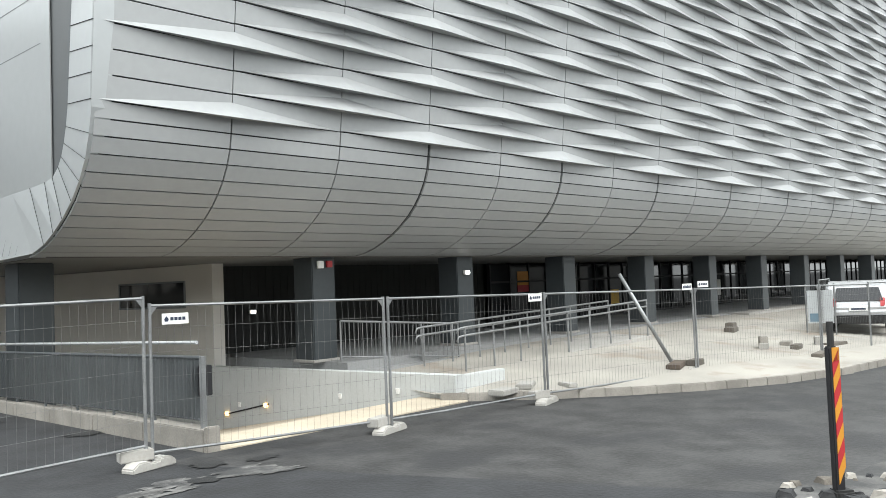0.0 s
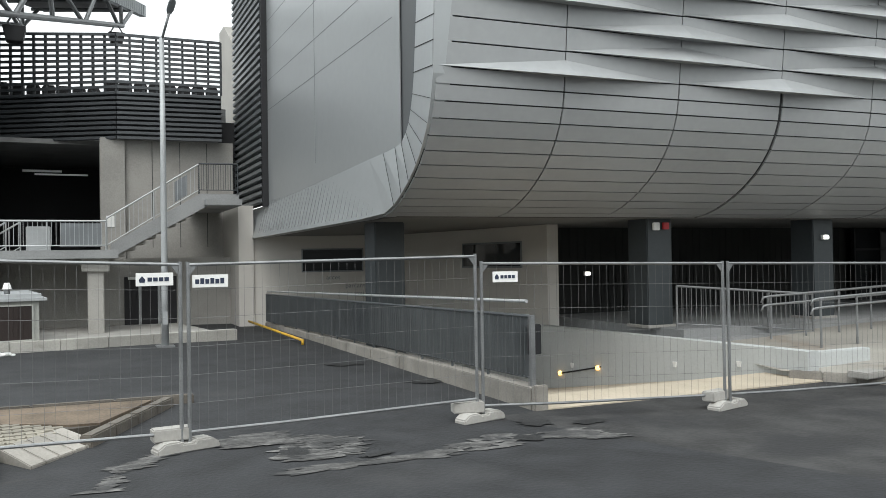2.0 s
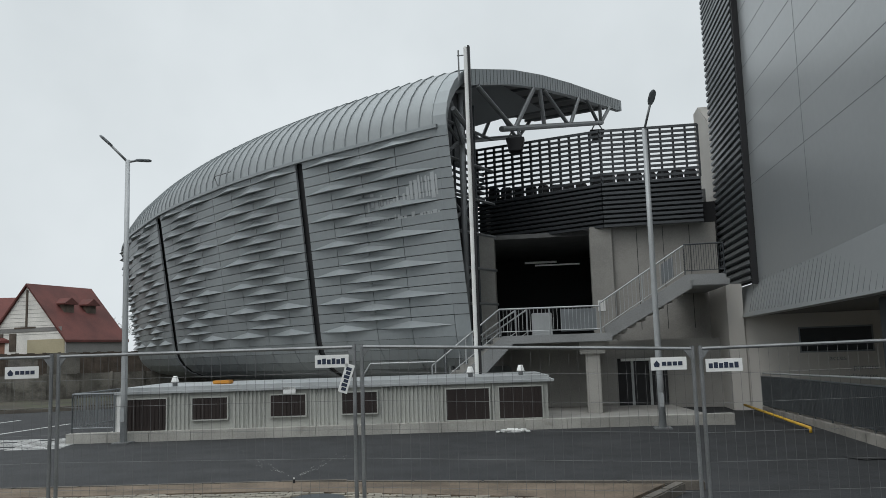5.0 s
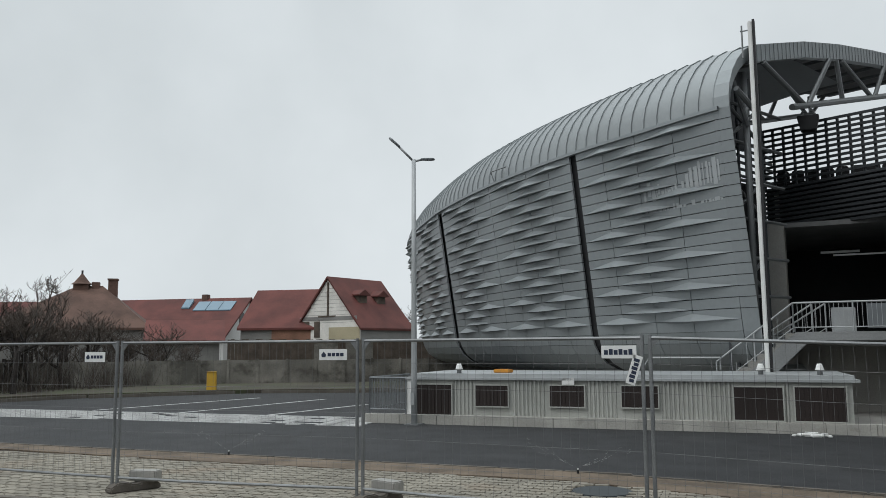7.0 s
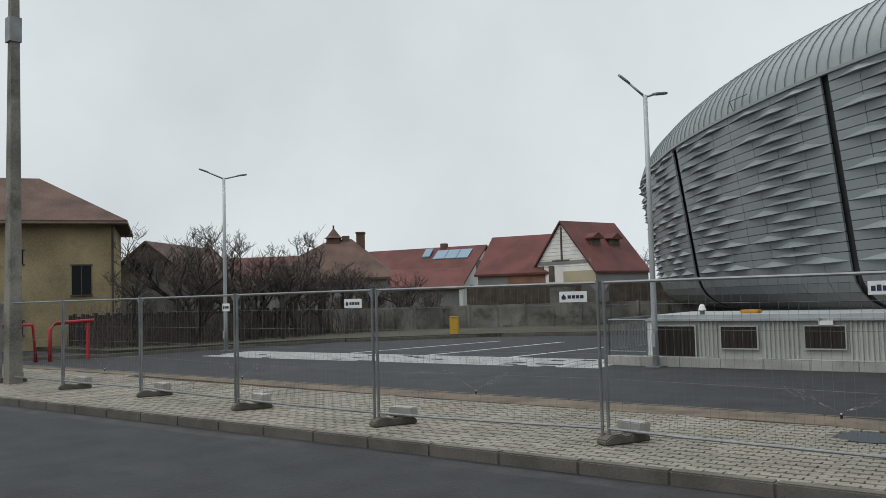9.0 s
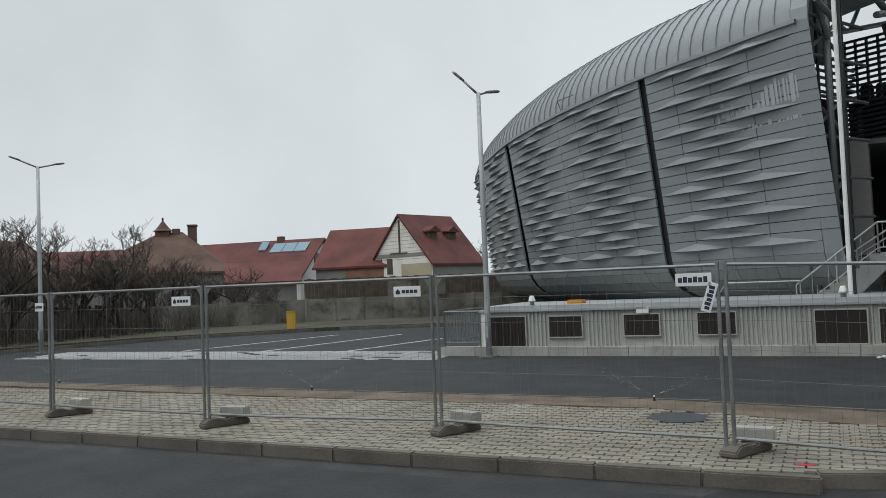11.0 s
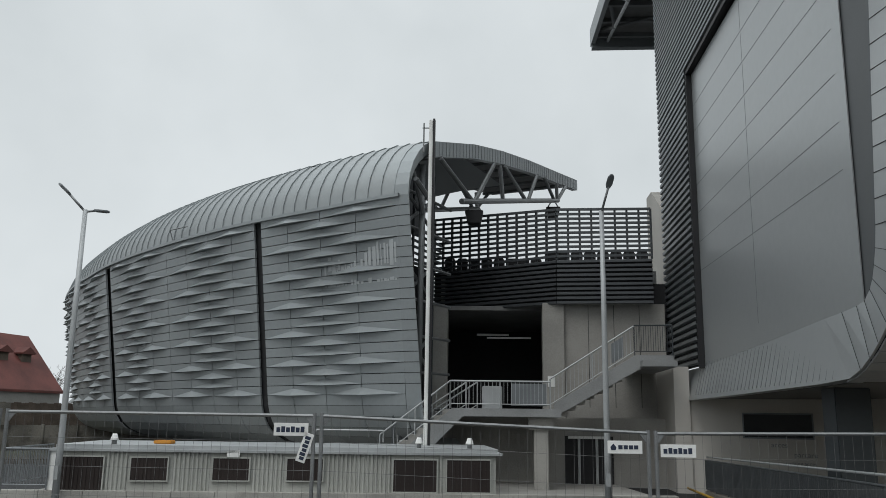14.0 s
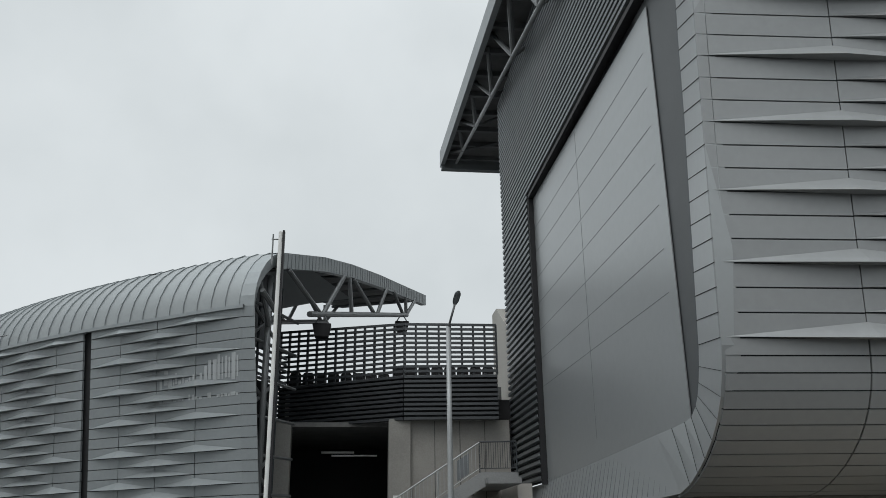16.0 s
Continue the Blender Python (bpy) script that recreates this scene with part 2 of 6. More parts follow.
# ---- mesh helpers ----
class Shape:
    """Vertices and faces, gathered into one mesh."""

    def __init__(self):
        self.v, self.f = [], []

    def add(self, verts, faces, m=None):
        k = len(self.v)
        self.v += [tuple(m @ Vector(p)) if m else tuple(p) for p in verts]
        self.f += [tuple(i + k for i in f) for f in faces]
        return self

    def box(self, x0, x1, y0, y1, z0, z1, m=None):
        return self.hexa([(x0, y0, z0), (x1, y0, z0), (x1, y1, z0), (x0, y1, z0), (x0, y0, z1), (x1, y0, z1), (x1, y1, z1), (x0, y1, z1)], m)

    def hexa(self, p, m=None):
        return self.add(p, [(3, 2, 1, 0), (4, 5, 6, 7), (0, 1, 5, 4), (1, 2, 6, 5), (2, 3, 7, 6), (3, 0, 4, 7)], m)

    def prism(self, outline, a, b, m=None):
        """outline: points; a, b: the shifts of its two ends."""
        n = len(outline)
        va = [Vector(p) + Vector(a) for p in outline] + [Vector(p) + Vector(b) for p in outline]
        return self.add(va, [tuple(range(n))[::-1], tuple(range(n, 2 * n))] + [(i, (i + 1) % n, n + (i + 1) % n, n + i) for i in range(n)], m)

    def tube(self, pts, r, n=8, m=None, r1=None):
        pts = [Vector(p) for p in pts]
        r1 = r if r1 is None else r1
        k, last = [], len(pts) - 1
        for i, p in enumerate(pts):
            d = (pts[min(i + 1, last)] - pts[max(i - 1, 0)]).normalized()
            a = d.cross(Vector((0, 0, 1)) if abs(d.z) < 0.9 else Vector((1, 0, 0))).normalized()
            c = d.cross(a)
            rr = r + (r1 - r) * i / max(last, 1)
            k += [p + rr * (a * math.cos(2 * math.pi * j / n) + c * math.sin(2 * math.pi * j / n)) for j in range(n)]
        faces = [(i * n + j, i * n + (j + 1) % n, (i + 1) * n + (j + 1) % n, (i + 1) * n + j) for i in range(last) for j in range(n)]
        faces += [tuple(range(n))[::-1], tuple(range(last * n, last * n + n))]
        return self.add(k, faces, m)

    def strip(self, a, b):
        """A sheet between two rows of points."""
        n = len(a)
        return self.add(list(a) + list(b), [(i, i + 1, n + i + 1, n + i) for i in range(n - 1)])

    def mesh(self, name, mat, bevel=0.0, smooth=False, weld=False):
        me = bpy.data.meshes.new(name)
        me.from_pydata([tuple(p) for p in self.v], [], self.f)
        bm = bmesh.new()
        bm.from_mesh(me)
        if weld:
            bmesh.ops.remove_doubles(bm, verts=bm.verts, dist=0.0005)
        bmesh.ops.recalc_face_normals(bm, faces=bm.faces)
        if bevel:
            bmesh.ops.bevel(bm, geom=bm.edges[:], offset=bevel, segments=2, affect="EDGES", clamp_overlap=True)
        bm.to_mesh(me)
        bm.free()
        me.materials.append(mat)
        if smooth:
            for p in me.polygons:
                p.use_smooth = True
        return me


def thing(name, label, category, at=None, group="", kind=""):
    ob = new(name)
    ob.empty_display_size = 0.2
    if at is not None:
        ob.matrix_world = at
    return tagged(ob, label, category, group, kind)


def part(name, shape, mat, parent, label="", bevel=0.0, smooth=False, m=None, kind="", weld=False):
    ob = new(name, shape if isinstance(shape, bpy.types.Mesh) else shape.mesh(name, mat, bevel, smooth, weld))
    ob.parent = parent
    if m is not None:
        ob.matrix_basis = m
    return tagged(ob, label, kind=kind)


def solid(name, shape, mat, label, category, kind="", group="", bevel=0.0, smooth=False, m=None):
    ob = new(name, shape.mesh(name, mat, bevel, smooth))
    if m is not None:
        ob.matrix_basis = m
    return tagged(ob, label, category, group, kind)


def fall(x):
    """The ground's height: level, then falling gently along the street."""
    return -0.016 * max(0.0, x - 2.0)


def text_mesh(body, size):
    cu = bpy.data.curves.new("lettering", "FONT")
    cu.body, cu.size, cu.extrude, cu.align_x = body, size, 0.004, "LEFT"
    ob = bpy.data.objects.new("lettering", cu)
    me = bpy.data.meshes.new_from_object(ob)
    bpy.data.objects.remove(ob)
    return me


# ---- ground ----
def ground_with_ramp():
    """The asphalt, open where the garage ramp goes down."""
    s = Shape()
    xs = [-3000, -300, -60, -30, -12, 2, 5.95, 11.2, 20, 40, 80, 300, 3000]
    ys = [-3000, -200, -30, 0, 9.9, 26.0, 40, 120, 3000]
    s.v = [(x, y, fall(min(x, 80))) for y in ys for x in xs]
    n = len(xs)
    s.f = [(j * n + i, j * n + i + 1, (j + 1) * n + i + 1, (j + 1) * n + i) for j in range(len(ys) - 1) for i in range(n - 1)
           if not (xs[i] == 5.95 and ys[j] == 9.9)]
    return s


solid("ground", ground_with_ramp(), ASPHALT, "dark asphalt ground with pale dusty stains", "ground", kind="structure")


def slab(outline, z, depth=0.3):
    """A flat slab on the ground; z over the ground's fall."""
    n = len(outline)
    s = Shape()
    top = [(x, y, fall(x) + z) for x, y in outline]
    s.v = top + [(x, y, fall(x) - depth) for x, y in outline]
    s.f = [tuple(range(n))] + [(i, (i + 1) % n, n + (i + 1) % n, n + i) for i in range(n)]
    return s


# the street in front, slightly lighter than the car park
solid("road", slab([(-60, 2.4), (-30, 5.2), (-17.7, 6.1), (-2.5, 7.75), (-0.2, 8.45), (5.5, 9.25), (11.2, 9.55), (12.8, 7.6), (16.4, 5.6), (20.6, 4.9), (45, 3.0),
                    (45, -6), (8.6, 1.9), (-4, -3), (-60, -9)], 0.004, 0.05), ROAD, "grey asphalt street with worn patches", "road", kind="structure")


def line_points(pts, step):
    out, carry = [], 0.0
    for (x0, y0), (x1, y1) in zip(pts, pts[1:]):
        d = math.hypot(x1 - x0, y1 - y0)
        while carry < d:
            t = carry / d
            out.append((x0 + (x1 - x0) * t, y0 + (y1 - y0) * t, math.atan2(y1 - y0, x1 - x0)))
            carry += step
        carry -= d
    return out


def kerb_run(name, label, pts, mat, width, height, step=1.0):
    run = thing(name, label, "kerb", kind="structure")
    me = Shape().box(0.002, step - 0.002, 0, width, -0.2, height).mesh("kerb_stone", mat, 0.015)
    for x, y, a in line_points(pts, step):
        part("kerb_stone", me, mat, run, m=Matrix.Translation((x, y, fall(x))) @ Matrix.Rotation(a, 4, "Z"))
    return run


KERB_LINE = [(-34, 4.75), (-26, 5.35), (-17.7, 6.2), (-9.8, 7.1), (-5.3, 7.55), (-1.9, 7.9), (-0.35, 8.5)]
PAVE_IN = [(1.35, 11.7), (-3.9, 12.1), (-9.9, 11.5), (-22.2, 10.4), (-34, 9.2)]
solid("pavement", slab([(x, y + 0.12) for x, y in KERB_LINE] + [(-0.33, 9.32), (0.24, 10.14), (0.62, 10.25)] + PAVE_IN, 0.10, 0.2), PAVERJOINT, "sand-jointed bed of the beige paved footway", "pavement", kind="structure")
kerb_run("kerb", "weathered concrete kerb along the paved footway", KERB_LINE, KERB, 0.14, 0.14)
kerb_run("kerb", "low kerb round the tip of the footway", [(1.45, 11.75), (0.62, 10.05)], KERB, 0.14, 0.13, 0.6)
solid("soil_strip", slab([(x, y + 0.16 - (0.95 if x > -20 else 0.6)) for x, y in PAVE_IN[1:][::-1]] + [(-0.4, 10.75), (0.3, 10.3), (0.62, 10.25), (1.3, 11.6)] + [(x, y - 0.02) for x, y in PAVE_IN[1:]], 0.125, 0.1), SOIL,
      "strip of bare sandy soil behind the footway", "soil", kind="structure")
kerb_run("kerb", "sunken edging between soil strip and car park", [(-34, 9.25), (-22.2, 10.45), (-9.9, 11.58), (-3.9, 12.15), (1.3, 11.85)], KERB, 0.1, 0.12)
drop = thing("dropped_kerb", "pale concrete dropped kerb slabs at the footway's end", "kerb", kind="structure")
DROP = [Vector((-0.33, 9.32, 0.135)), Vector((0.24, 10.14, 0.135)), Vector((0.6, 9.7, 0.03)), Vector((-0.02, 8.82, 0.03))]
for k in range(5):
    a, b = k / 5 + 0.006, (k + 1) / 5 - 0.006
    top = [DROP[0].lerp(DROP[1], a), DROP[0].lerp(DROP[1], b), DROP[3].lerp(DROP[2], b), DROP[3].lerp(DROP[2], a)]
    part("kerb_slab", Shape().hexa([p - Vector((0, 0, 0.2)) for p in top] + top), KERBPALE, drop, bevel=0.008)

# the paved forecourt on the far side of the street
PLAZA_EDGE = [(10.9, 10.0), (12.2, 8.5), (13.3, 7.6), (14.6, 6.7), (16.4, 5.85), (18.4, 5.4), (20.6, 5.2), (32, 4.4), (48, 3.4), (95, 0.5)]


def forecourt():
    s = Shape()
    a = [(x, y + 0.15, fall(x) + 0.13) for x, y in PLAZA_EDGE]
    b = [(11.2, 13.0, 0.16), (12.5, 13.0, 0.2), (13.8, 13.0, 0.24), (15.2, 13.0, 0.28), (17, 13.0, 0.34), (19, 13.0, 0.36), (21, 12.9, 0.38), (32, 12.9, 0.4), (48, 12.8, 0.4), (95, 12.8, 0.4)]
    s.strip(a, b)
    return s


def court_z(x, y):
    """Height of the forecourt's paving."""
    y0 = float(np.interp(x, [p[0] for p in PLAZA_EDGE], [p[1] for p in PLAZA_EDGE])) + 0.15
    back = float(np.interp(x, [11.2, 12.5, 13.8, 15.2, 17, 19, 21, 32], [0.16, 0.2, 0.24, 0.28, 0.34, 0.36, 0.38, 0.4]))
    t = min(1.0, max(0.0, (y - y0) / (13.0 - y0)))
    return (fall(x) + 0.13) * (1 - t) + back * t


solid("forecourt", forecourt(), PLAZA, "pale paved forecourt strewn with sand", "pavement", kind="structure")
kerb_run("kerb", "pale concrete kerb round the forecourt", PLAZA_EDGE, KERBPALE, 0.15, 0.15, 0.5)
solid("terrace", Shape().box(11.35, 95, 13.0, 30, -0.6, 0.42).box(11.35, 95, 12.72, 13.0, -0.6, 0.25), CONCRETEDARK, "raised concrete terrace under the stand", "floor", kind="structure")

# added out of view: keeps low sky light off the stand's underside
solid("unseen_wall_south", Shape().box(-75, 95, -16.6, -16, -2.5, 7.5), GREYPLASTER, "unseen plain wall added behind the camera to block low sky light", "wall", kind="structure")

# ---- stand A: the large clad building ----
A_X = Vector((1, -0.05, 0)).normalized()
A_Z = Vector((0, -0.105, 1)).normalized()
A_Y = A_Z.cross(A_X).normalized()
A_M = Matrix.Translation((5.4, 11.538, 4.844)) @ Matrix((A_X, A_Y, A_Z)).transposed().to_4x4()
COLS, ROWS, CW, RH = 19, 34, 2.25, 0.3826
stand_a = thing("stadium_stand", "large stadium stand clad in pale folded aluminium panels", "building")
part("shell_wall", Shape().box(0.02, COLS * CW, 0.03, 0.1, -0.02, ROWS * RH, A_M), JOINT, stand_a, "dark wall behind the cladding joints")


def belly_profile():
    p = [(-0.012, 0.114), (0.024, -0.15), (0.07, -0.4), (0.164, -0.65), (0.304, -0.9), (0.467, -1.11), (0.666, -1.31), (0.9, -1.49), (1.154, -1.65), (1.43, -1.79), (1.7, -1.9), (2.0, -1.99), (2.4, -2.05)]
    return p


def belly_point(i, u, out=0.0):
    p = belly_profile()
    y, z = p[i]
    a, b = p[max(i - 1, 0)], p[min(i + 1, len(p) - 1)]
    t = Vector((b[0] - a[0], b[1] - a[1])).normalized()
    n = Vector((t.y, -t.x))
    return Vector((5.4, 11.55, 4.73)) + A_X * u + Vector((0, y + n.x * out, z + n.y * out))


def belly_back():
    s = Shape()
    for i in range(12):
        s.strip([belly_point(i, 0.0, -0.02), belly_point(i, COLS * CW, -0.02)], [belly_point(i + 1, 0.0, -0.02), belly_point(i + 1, COLS * CW, -0.02)])
    return s


part("belly_wall", belly_back(), JOINT, stand_a, "dark backing of the curved underside", weld=True)

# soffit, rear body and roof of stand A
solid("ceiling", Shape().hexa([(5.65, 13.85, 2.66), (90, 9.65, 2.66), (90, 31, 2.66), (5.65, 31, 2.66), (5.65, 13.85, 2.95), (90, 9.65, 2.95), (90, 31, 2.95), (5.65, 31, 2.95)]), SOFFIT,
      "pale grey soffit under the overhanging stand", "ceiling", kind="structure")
part("core", Shape().box(6.4, 90, 14.3, 28.0, 2.96, 17.4), SLOT, stand_a, "plain inner body of the stand")

# gable of stand A
GX = 5.62
part("gable_sheet", Shape().hexa([(GX, 13.55, 3.9), (GX + 0.02, 13.55, 3.9), (GX + 0.02, 24.1, 3.55), (GX, 24.1, 3.55), (GX, 13.5, 12.15), (GX + 0.02, 13.5, 12.15), (GX + 0.02, 24.1, 12.4), (GX, 24.1, 12.4)]), PANEL, stand_a, "smooth grey gable sheet")


def gable_edge(i):
    """Outer corner of the shell's end, from the top down and round to the soffit: y, z."""
    return [(9.9, 18.0), (10.98, 10.10), (11.12, 8.81), (11.37, 6.20), (11.53, 4.73), (11.62, 4.36), (11.76, 4.0), (11.97, 3.7), (12.24, 3.43), (12.57, 3.19), (12.9, 3.0), (13.25, 2.84), (13.7, 2.72), (15, 2.68), (20, 2.64), (26.4, 2.6)][i]


def gable_inner(i):
    return [(11.3, 18.0), (12.22, 10.5), (12.36, 9.0), (12.7, 6.5), (12.9, 5.0), (12.97, 4.7), (13.06, 4.45), (13.16, 4.25), (13.28, 4.1), (13.5, 3.95), (13.8, 3.9), (14.4, 3.87), (15.2, 3.85), (16.5, 3.8), (20, 3.68), (24.1, 3.55)][i]


flange = Shape()
flange.strip([(5.36, *gable_edge(i)) for i in range(16)], [(GX - 0.004, *gable_inner(i)) for i in range(16)])
flange.add([(5.36, 26.4, 2.6), (5.62, 26.4, 2.6), (5.616, 24.1, 3.55), (5.62, 26.4, 3.55)], [(0, 1, 3, 2)])
flange.strip([(5.36, *gable_edge(i)) for i in range(16)], [(5.66, *gable_edge(i)) for i in range(16)])
part("gable_flange", flange, PANEL, stand_a, "grey returned edge of the shell")
part("slot", Shape().hexa([(5.66, 12.7, 3.95), (5.72, 12.7, 3.95), (5.72, 14.3, 3.8), (5.66, 14.3, 3.8), (5.66, 11.2, 17.5), (5.72, 11.2, 17.5), (5.72, 14.3, 17.5), (5.66, 14.3, 17.5)]), SLOTSHADED, stand_a, "grey sheet in the slot beside the shell, darkened for the flange's shade")


def flange_joints():
    s = Shape()
    for k in range(32):
        z = 4.844 + k * 0.3826 * 0.9945
        for i in range(4):
            (ya, za), (yb, zb) = gable_edge(i), gable_edge(i + 1)
            if zb <= z <= za:
                t = (za - z) / (za - zb)
                y0 = ya + (yb - ya) * t
        zi = z + 0.2 + (z - 4.85) * 0.062
        for i in range(4):
            (ya, za), (yb, zb) = gable_inner(i), gable_inner(i + 1)
            if zb <= zi <= za:
                y1 = ya + (yb - ya) * (za - zi) / (za - zb)
        s.tube([(5.352, y0, z), (GX - 0.012, y1, zi)], 0.007, 4)
    for i in range(5, 12):
        s.tube([(5.352, *gable_edge(i)), (GX - 0.012, *gable_inner(i))], 0.005, 4)
    return s


part("flange_joint", flange_joints(), JOINT, stand_a, "dark joints of the shell's returned edge", kind="stuff")


def blade(length, k=1.0):
    """A louvre blade, tilted, running along y; k scales its height."""
    return Shape().prism([(-0.02, 0, 0.0), (-0.13, 0, 0.03 * k), (-0.14, 0, 0.12 * k), (-0.125, 0, 0.12 * k), (-0.115, 0, 0.045 * k), (-0.02, 0, 0.02 * k)], (0, 0, 0), (0, length, 0))


louvre = thing("louvre_screen", "dark grey louvre screen wrapping the gable", "louvre")
side, upper = blade(4.35).mesh("louvre_blade", LOUVRE), blade(17.2, 0.8).mesh("louvre_blade", LOUVRE)
for k in range(41):
    part("louvre_blade", side, LOUVRE, louvre, m=Matrix.Translation((5.55, 24.1, 3.62 + k * 0.22)))
for k in range(31):
    part("louvre_blade", upper, LOUVRE, louvre, m=Matrix.Translation((5.55, 11.25, 12.6 + k * 0.184)))
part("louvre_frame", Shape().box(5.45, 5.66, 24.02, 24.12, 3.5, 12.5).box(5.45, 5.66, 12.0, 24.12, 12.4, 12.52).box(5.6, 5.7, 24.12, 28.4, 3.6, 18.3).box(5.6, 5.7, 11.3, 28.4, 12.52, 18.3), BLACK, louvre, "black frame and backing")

roof_a = thing("stand_roof", "curved steel roof of the large stand with open trusses", "roof")
part("roof_deck", Shape().hexa([(4.3, 20.5, 18.6), (48, 20.5, 18.6), (48, 38, 20.4), (4.3, 38, 20.4), (4.3, 20.5, 18.9), (48, 20.5, 18.9), (48, 38, 20.9), (4.3, 38, 20.9)]), DECK, roof_a, "dark profiled deck")
part("roof_edge", Shape().hexa([(4.2, 18.5, 17.9), (4.4, 18.5, 17.9), (4.4, 38.1, 20.05), (4.2, 38.1, 20.05), (4.2, 18.5, 18.6), (4.4, 18.5, 18.6), (4.4, 38.1, 20.95), (4.2, 38.1, 20.95)]), CLADB, roof_a, "grey edge sheet")
def chord(y):
    return Vector((5.0, y, 20.42 - 0.205 * (39.0 - y)))


def under_roof(y):
    return Vector((4.6, y, 18.6 + 1.8 * (y - 20.5) / 17.5))


part("bottom_chord", Shape().tube([chord(38.9), chord(16.0)], 0.075, 10), PAINTSTEEL, roof_a, "pale tubular chord", smooth=True)
for k, y in enumerate((35.2, 31.2, 27.2, 23.2, 19.4)):
    part("truss_bar", Shape().tube([chord(y), under_roof(y + 1.5)], 0.09, 8), TRUSS, roof_a)
    part("truss_bar", Shape().tube([chord(y), under_roof(y - 1.6)], 0.09, 8), TRUSS, roof_a)
    part("truss_bar", Shape().tube([chord(y), under_roof(y) + Vector((2.6, 0, 0.1))], 0.07, 8), TRUSS, roof_a)
for k in range(10):
    y = 37.2 - k * 1.9
    z = under_roof(y).z - 0.12
    part("purlin", Shape().box(4.4, 14, y - 0.08, y + 0.08, z - 0.1, z + 0.12), TRUSS, roof_a)
part("edge_beam", Shape().box(4.25, 30, 37.7, 38.05, 19.82, 20.5), CLADB, roof_a, "grey edge beam at the roof's low end")

# ---- stand B: the rounded stand beyond ----
B_A0, B_R1, B_R2, B_TURN = radians(21), 45.0, 34.0, 2.0
B_S = [0.28, 1.72, 2.97, 4.2, 5.42] + [5.42 + 1.18 * k for k in range(1, 21)]
B_COLS, B_LAST = len(B_S) - 1, B_S[-1]


def b_plan(s):
    """The stand's foot line: place and heading, a wide arc that tightens."""
    s1 = min(s, B_TURN)
    a = B_A0 + s1 / B_R1
    x, y = -2.3 - B_R1 * (math.sin(a) - math.sin(B_A0)), 24.5 + B_R1 * (math.cos(B_A0) - math.cos(a))
    if s > B_TURN:
        b = a + (s - B_TURN) / B_R2
        x, y, a = x - B_R2 * (math.sin(b) - math.sin(a)), y + B_R2 * (math.cos(a) - math.cos(b)), b
    return x, y, a


def b_point(s, out, z):
    x, y, a = b_plan(s)
    top = float(np.interp(s, [0.5, 2.7, 5.5, 7.7, 10.6, 15, 17, 30], [8.36, 8.22, 8.12, 8.03, 7.9, 7.73, 7.6, 7.3]))
    ridge = float(np.interp(s, [1.3, 3.4, 5.6, 9, 13, 17, 22, 30], [10.52, 10.39, 10.28, 10.12, 9.89, 9.58, 9.26, 8.84]))
    if 1.2 < z <= 8.3:
        z = 1.2 + (z - 1.2) * (top - 1.2) / 7.1
    elif z > 8.3:
        z = top + (z - 8.3) * (ridge - top) / 2.15
    return Vector((x - out * math.sin(a), y - out * math.cos(a), z))


def b_out(z):
    return 0.95 + (z - 2.84) * 0.133


B_Z0, B_RH, B_ROWS = 2.64, 0.298, 19
B_BELLY = [(b_out(2.64), 2.64), (0.87, 2.32), (0.76, 2.0), (0.56, 1.68), (0.24, 1.4), (-0.2, 1.2), (-1.0, 1.05), (-3.0, 1.0)]
B_CAP = [(1.68, 8.3), (1.66, 8.62), (1.55, 9.0), (1.32, 9.42), (0.97, 9.82), (0.52, 10.18), (0.0, 10.45), (-0.8, 10.55), (-3, 10.6), (-6, 10.6)]
stand_b = thing("stadium_stand", "rounded stadium stand clad in folded grey aluminium panels", "building")


def b_sheet(profile, inset, a0, a1, n):
    s = Shape()
    for (o0, z0), (o1, z1) in zip(profile, profile[1:]):
        s.strip([b_point(a0 + (a1 - a0) * i / n, o0 - inset, z0) for i in range(n + 1)], [b_point(a0 + (a1 - a0) * i / n, o1 - inset, z1) for i in range(n + 1)])
    return s


B_WALL = [(b_out(B_Z0 + B_RH * k), B_Z0 + B_RH * k) for k in range(B_ROWS + 1)]
part("shell_wall", b_sheet(B_WALL, 0.16, 0.1, B_LAST, 48), JOINT, stand_b, "dark wall behind the cladding joints", weld=True)
part("belly_wall", b_sheet(B_BELLY, 0.12, 0.1, B_LAST, 48), JOINT, stand_b, "dark backing of the curved underside", weld=True)
part("roof_sheet", b_sheet(B_CAP, 0.0, 0.02, B_LAST, 60), ROOFSHEET, stand_b, "pale grey standing-seam roof", smooth=True, weld=True)
part("eaves_gutter", b_sheet([(1.66, 8.24), (1.78, 8.24), (1.78, 8.34), (1.66, 8.34)], 0, 0.25, B_LAST, 48), CLADB, stand_b, "folded eaves strip", weld=True)
for k in range(65):
    a = 0.42 + k * 0.44
    rib = Shape()
    for (o0, z0), (o1, z1) in zip(B_CAP[:8], B_CAP[1:8]):
        rib.strip([b_point(a - 0.016, o0 + 0.0, z0), b_point(a - 0.016, o0 + 0.03, z0 + 0.02), b_point(a + 0.016, o0 + 0.03, z0 + 0.02), b_point(a + 0.016, o0, z0)],
                  [b_point(a - 0.016, o1 + 0.0, z1), b_point(a - 0.016, o1 + 0.03, z1 + 0.02), b_point(a + 0.016, o1 + 0.03, z1 + 0.02), b_point(a + 0.016, o1, z1)])
    part("roof_seam", rib, CLADB, stand_b)
END_PROFILE = B_BELLY[::-1] + B_WALL[1:] + B_CAP[1:8]


